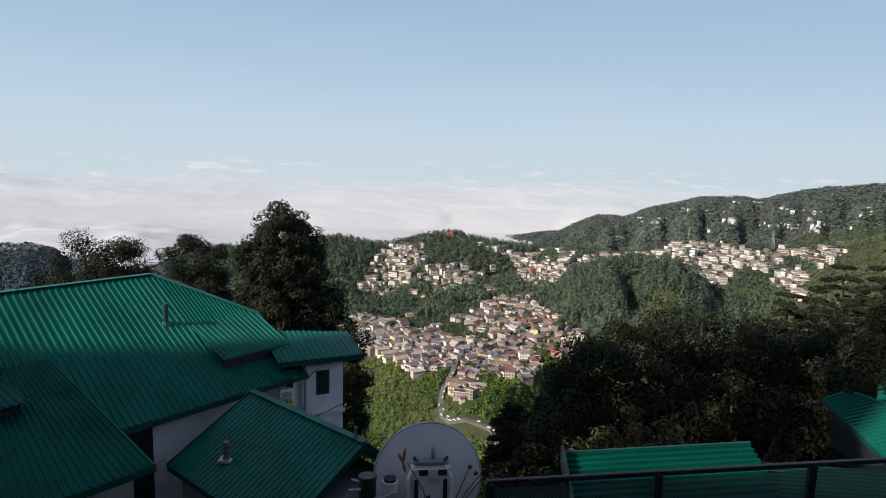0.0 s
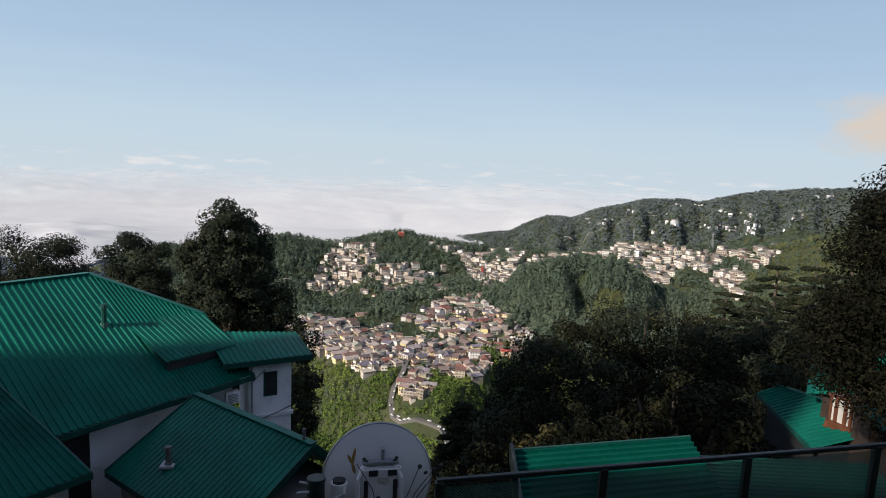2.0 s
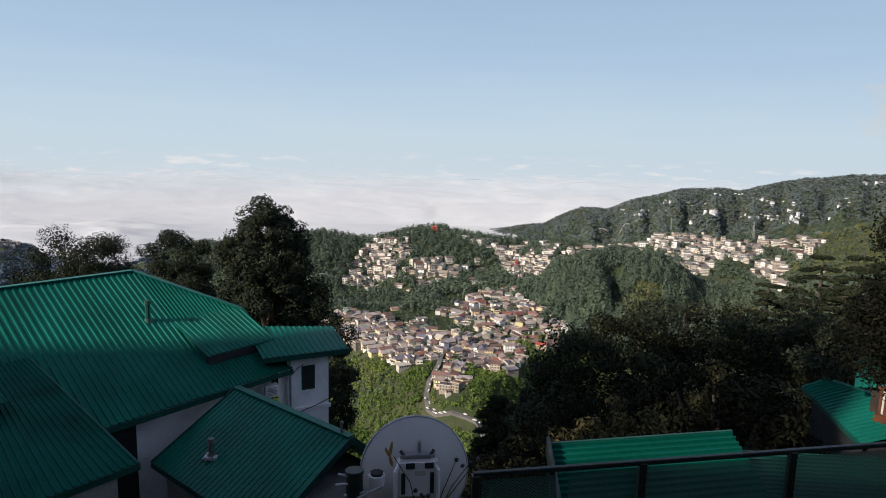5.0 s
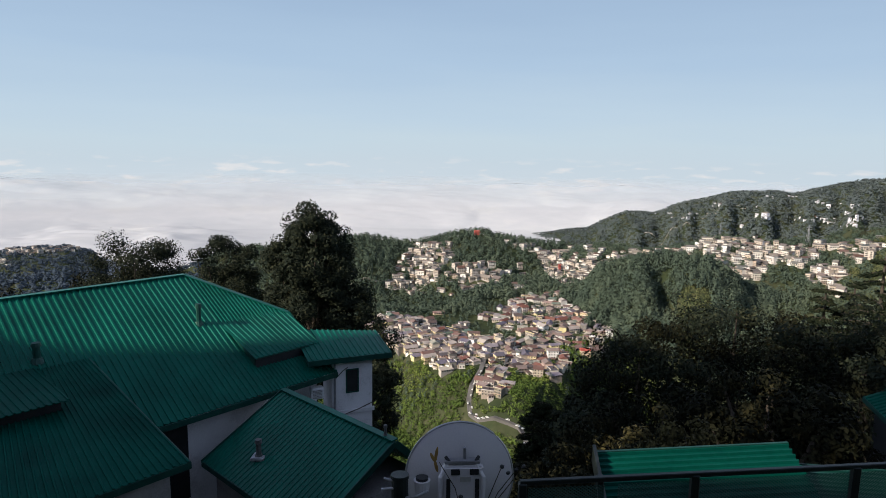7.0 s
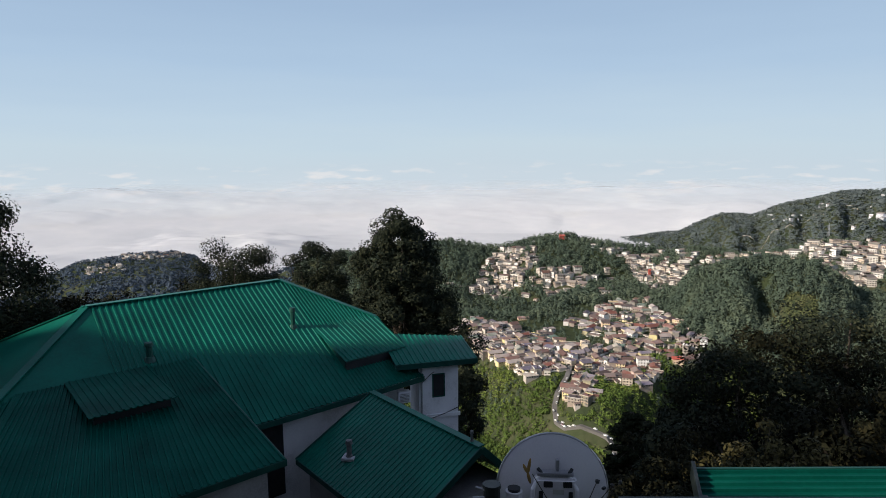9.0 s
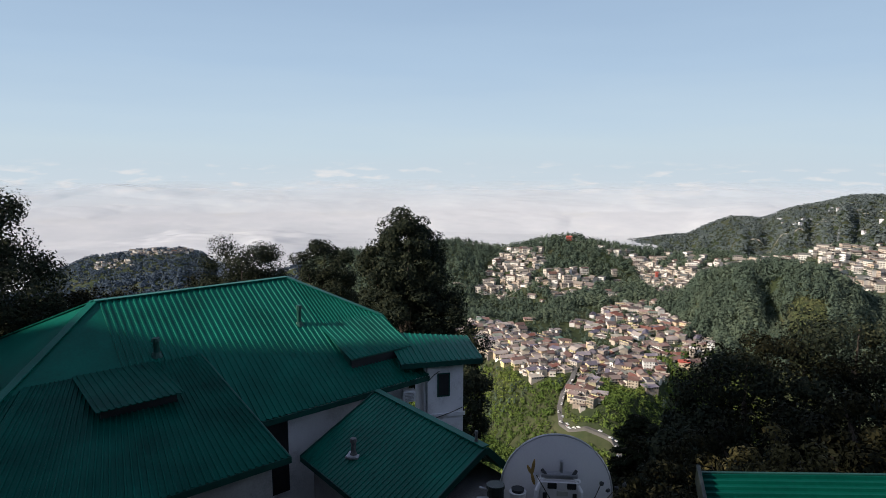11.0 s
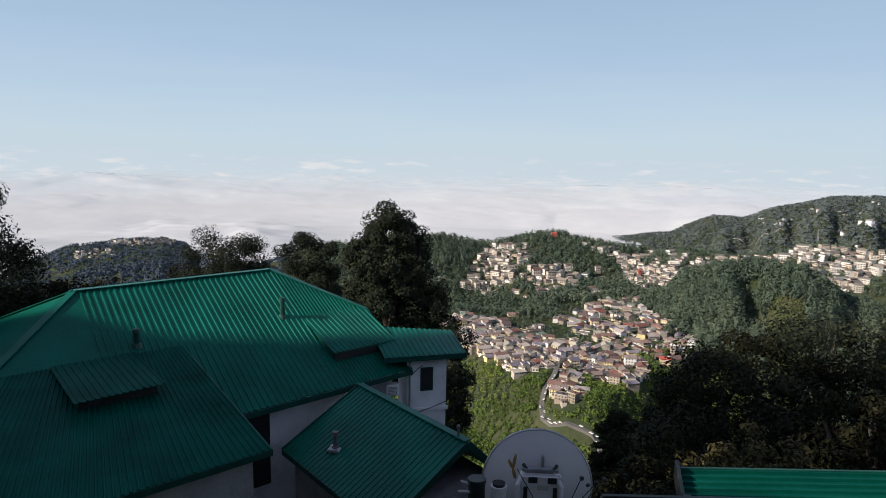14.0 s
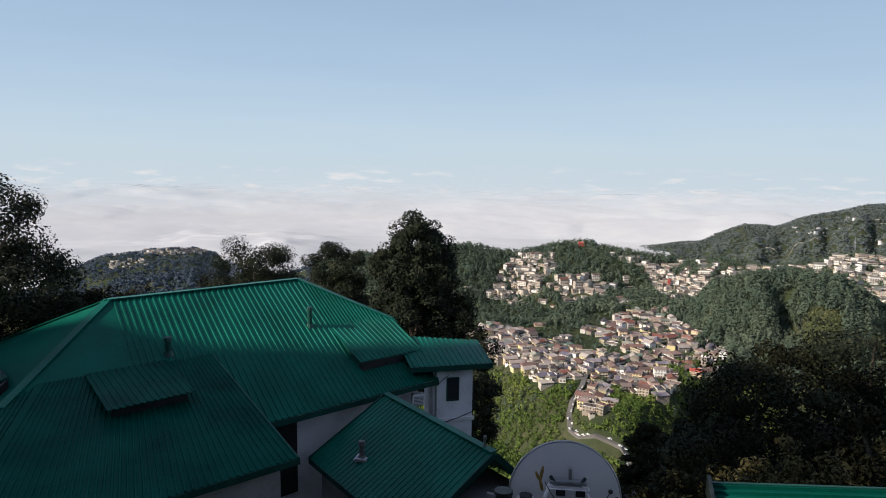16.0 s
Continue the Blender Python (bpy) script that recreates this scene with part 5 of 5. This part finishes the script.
far_town("hilltop_village", [(patch(35.5, -7.75, 2.6, 0.2), 60, 12, 9), (patch(39.4, -8.6, 1.4, 0.35), 40, 10, 8)], 6, "small village on a far hilltop")
far_town("sheds", [(BAZAAR, 420, 7.5, 4.0), (MIDDLE, 360, 7, 4.5), (SPUR, 240, 7, 5.0), (ROADSIDE, 40, 7, 4.0)], 9, "jumble of tin-roofed sheds and lean-tos between the bazaar houses")


def forest(name, mat, zones, seed, label, per=30, gap=7.0, glade=None, rim=False, spray=0.16, lift=0.5):
    """Many far trees, each a ragged tuft of sprays, kept off the houses."""
    rng = np.random.default_rng(seed)
    out = []
    spots = np.array(SPOTS)
    for a0, a1, r0, r1, n, lo, hi, tall in zones:
        az = rng.uniform(a1, a0, n)
        r = np.sqrt(rng.uniform(r0 * r0, r1 * r1, n))
        r = r * FAR
        x, y = -np.sin(np.radians(az)) * r, np.cos(np.radians(az)) * r
        near = np.full(n, 1e9)
        front = spots * (1 - 9 / np.hypot(spots[:, :1], spots[:, 1:]))
        for i in range(0, len(spots), 64):
            d = (x[:, None] - spots[None, i:i + 64, 0]) ** 2 + (y[:, None] - spots[None, i:i + 64, 1]) ** 2
            near = np.minimum(near, d.min(1))
            d = (x[:, None] - front[None, i:i + 64, 0]) ** 2 + (y[:, None] - front[None, i:i + 64, 1]) ** 2
            near = np.minimum(near, d.min(1))
        ok = near > gap * gap
        if rim:
            k = sorted(EDGE)
            ok &= r / FAR < np.interp(az, [a for a, _ in k], [e for _, e in k]) + np.interp(az, [-14, -11, 0, 1], [1, 60, 60, 1])
        if glade:
            a2, b2, c2, d2 = glade
            ok &= ~((az < a2) & (az > b2) & (r > c2 * FAR) & (r < d2 * FAR))
        x, y = x[ok], y[ok]
        h = rng.uniform(lo, hi, len(x))
        z = land(x, y) + h * tall * 0.42
        c = np.stack([x, y, z], 1)
        q = leaves(rng, c, h * 0.5, per, spray, tall, 0.2, lift)
        # scale the sprays with the tree
        k = np.repeat(h, per)[:, None, None]
        mid = q.mean(1, keepdims=True)
        q = mid + (q - mid) * k
        # narrow towards the top
        if tall > 1:
            rel = (mid[:, 0, 2] - np.repeat(z, per)) / (np.repeat(h, per) * 0.5 * tall)
            f = np.clip(0.85 - 0.5 * rel, 0.25, 1.3)[:, None]
            cc = np.repeat(c, per, axis=0)
            shift = (mid[:, 0, :2] - cc[:, :2]) * (f - 1)
            q[:, :, :2] += shift[:, None, :]
        out.append(q)
    return tagged(soup(name, np.concatenate(out), 4, mat), label, "woods", kind="stuff")


forest("forest", M_WOODS, [(24, -13, 610, 930, 6000, 8, 16, 1.25), (-9, -12.5, 600, 680, 340, 7, 11, 1.3), (10, -1.5, 560, 650, 1100, 7, 11, 1.2), (-2, -9, 640, 720, 650, 6, 10, 1.2), (24, 10.5, 480, 640, 1700, 7, 12, 1.2)], 1, "dense green cedar and oak forest on the hillsides", 38, spray=0.14)
forest("forest", M_WOODS, [(-10.5, -27, 500, 690, 1900, 10, 19, 1.2)], 12, "dark cedar forest on the rounded knoll", 90, glade=(-19.4, -22.0, 480, 590), spray=0.10)
forest("forest", M_WOODS, [(-9, -33, 690, 900, 4200, 7, 12, 1.1), (-33, -48, 700, 900, 500, 7, 11, 1.1), (-22, -42, 520, 700, 2600, 7, 12, 1.1), (-28, -48, 880, 1260, 2400, 8, 14, 1.0)], 2, "green woods round the far town", 26, 7.0, spray=0.15)
forest("bazaar_trees", M_WOODS, [(10, -13.5, 400, 640, 1500, 4, 8, 1.1)], 15, "green trees growing between the bazaar houses", 40, 3.9, spray=0.15)
forest("forest", M_WOODS_HAZED, [(-4, -48, 1250, 1960, 17000, 8, 15, 0.85)], 3, "far woods on distant ridges, tinted blue-grey for haze", 11, spray=0.30, lift=1.5)
forest("forest", M_HAZE, [(52, 25, 1180, 1440, 3600, 8, 14, 0.8), (54, 24, 620, 1180, 5200, 11, 18, 0.8)], 7, "woods of the far hill, coloured blue to imitate haze", 16, spray=0.2, lift=0.5)
forest("scrub", M_SHRUB, [(22, -18, 312, 520, 14500, 3.6, 8.6, 0.85)], 4, "bright green scrub on the sunny slope", 22, 5.0, rim=True, spray=0.15)
forest("scrub", M_OLIVE, [(-19.3, -22.1, 480, 622, 900, 3, 6, 0.8)], 5, "olive green clearing in the wooded hill", 20)
forest("scrub", M_OLIVE, [(-31, -48, 560, 900, 4600, 4, 9, 0.8)], 6, "dry olive scrub on the side of the hill", 18)


# ---------------------------------------------------------------- the road and its cars
bm = bmesh.new()
prev = None
steps = 90
for i in range(steps + 1):
    f = i * (len(ROAD) - 1) / steps
    p = road_point(f)
    d = (road_point(min(f + 0.1, len(ROAD) - 1.001)) - road_point(max(f - 0.1, 0))).normalized()
    s = d.cross(Vector((0, 0, 1))).normalized() * 2.4
    cur = [bm.verts.new(p + s), bm.verts.new(p - s), bm.verts.new(p - s + Vector((0, 0, -6))), bm.verts.new(p + s + Vector((0, 0, -6)))]
    if prev:
        for k in range(4):
            bm.faces.new((prev[k], prev[(k + 1) % 4], cur[(k + 1) % 4], cur[k]))
    prev = cur
bmesh.ops.recalc_face_normals(bm, faces=bm.faces)
tagged(link_mesh("road", bm, M_ROAD), "narrow grey hill road curving below the bazaar", "road", kind="structure")


def car():
    c = tagged(empty("car"), "small pale parked car beside the hill road", "car", "cars parked along the road")
    part("body", boxed((-2.0, -0.85, 0.35), (2.0, 0.85, 0.95), 0.15), M_CAR, c)
    part("cabin", boxed((-1.2, -0.75, 0.9), (1.1, 0.75, 1.5), 0.2), M_CAR, c)
    part("windscreen", boxed((-1.24, -0.66, 1.0), (1.14, 0.66, 1.38), 0.05), M_DARK, c)
    for x in (-1.25, 1.25):
        for y in (-0.85, 0.85):
            part("wheel", tube(bmesh.new(), [(x, y - 0.1, 0.33), (x, y + 0.1, 0.33)], 0.33, 0.33, 12), M_DARK, c)
    return c


M_CAR = material("car_paint", [(0.0, (0.75, 0.75, 0.74)), (0.5, (0.68, 0.66, 0.62)), (0.8, (0.30, 0.30, 0.32)), (1.0, (0.45, 0.08, 0.06))], 0.3, 1.0, 8.0, 0.0, per_object=0.85, spec=0.5)
first_car = None
for f in (1.2, 1.5, 1.9, 2.3, 2.6, 2.9, 3.4, 3.7, 4.1, 4.5, 4.8, 5.0, 5.3, 5.6, 6.8, 7.6, 7.8, 8.0, 8.2, 8.4, 8.7, 9.2):
    p = road_point(f)
    d = (road_point(f + 0.1) - road_point(f - 0.1)).normalized()
    side = d.cross(Vector((0, 0, 1))).normalized()
    m = Matrix.Translation(p + side * rnd.choice((-1.8, 1.8)) + Vector((0, 0, 0.02))) @ Matrix.Rotation(math.atan2(d.y, d.x), 4, "Z")
    if first_car is None:
        first_car = car()
        first_car.matrix_basis = m
    else:
        copy_thing(first_car, m)


# ---------------------------------------------------------------- pylons on the ridges
def pylon(az, r, height):
    x, y, _ = at(az, r * FAR, 0)
    t = tagged(empty("pylon", (x, y, float(land(x, y)) - 2)), "slender steel lattice pylon on the hillside", "pylon", "pylons on the ridges")
    legs = [Vector((sx * 3.5, sy * 3.5, 0)) for sx in (-1, 1) for sy in (-1, 1)]
    for g in legs:
        part("leg", tube(bmesh.new(), [g, (g.x * 0.12, g.y * 0.12, height)], 0.2, 0.12, 5), M_STEEL, t)
    for k in range(1, 7):
        f = 1 - 0.88 * k / 7
        z = height * k / 7
        f2, z2 = 1 - 0.88 * (k - 1) / 7, height * (k - 1) / 7
        for s in (-1, 1):
            part("brace", tube(bmesh.new(), [(-3.5 * f2 * s, -3.5 * f2, z2), (3.5 * f * s, -3.5 * f, z)], 0.2, 0.2, 4), M_STEEL, t)
    for z in (0.8, 0.9):
        part("cross_arm", tube(bmesh.new(), [(-5, 0, height * z), (5, 0, height * z)], 0.25, 0.25, 5), M_STEEL, t)


pylon(-22.2, 1270, 66)
pylon(-28.7, 850, 36)


# ---------------------------------------------------------------- terrace walls and paths along the contours
def terrace_wall(az0, az1, r0, r1, height, label):
    """A pale retaining wall with a path on top that follows the hillside."""
    t = empty("retaining_wall")
    bm = bmesh.new()
    prev = None
    for i in range(25):
        f = i / 24
        az, r = az0 + (az1 - az0) * f, (r0 + (r1 - r0) * f + 3 * math.sin(f * 7)) * FAR
        x, y, _ = at(az, r, 0)
        x2, y2, _ = at(az, r + 4, 0)
        z = float(land(x, y)) + height
        cur = [bm.verts.new((x, y, z - height - 3)), bm.verts.new((x, y, z)), bm.verts.new((x2, y2, z)), bm.verts.new((x2, y2, z - height - 3))]
        if prev:
            for k in range(4):
                bm.faces.new((prev[k], prev[(k + 1) % 4], cur[(k + 1) % 4], cur[k]))
        prev = cur
    bmesh.ops.recalc_face_normals(bm, faces=bm.faces)
    part("wall", bm, M_STONE, t)
    return tagged(t, label, "retaining wall", "walls along the hill paths")


M_STONE = material("pale_stone", [(0.2, (0.28, 0.25, 0.21)), (0.8, (0.46, 0.42, 0.36))], 0.9, 0.2, 1.5, 0.0, spec=0.1)
for a0, a1, r0, r1, hgt in ((11.0, 7.0, 745, 765, 3.0), (7.2, 3.4, 742, 752, 2.5), (5.8, 2.8, 790, 800, 2.5), (0.6, -2.6, 752, 738, 3.5), (-1.0, -4.2, 742, 730, 2.5), (-3.6, -6.8, 676, 690, 2.5), (4.6, 2.2, 845, 850, 2.0), (-5.8, -9.6, 762, 770, 2.5)):
    terrace_wall(a0, a1, r0, r1, hgt, "pale stone retaining wall along a hill path")
for a0, a1, r0, r1, hgt in ((-16.0, -24.0, 1590, 1640, 1.6), (-17.0, -20.5, 1500, 1540, 1.6), (-21.0, -27.0, 1650, 1690, 1.6), (-30.0, -34.5, 700, 715, 3.0)):
    terrace_wall(a0, a1, r0, r1, hgt, "pale hill road cut into the far slope")
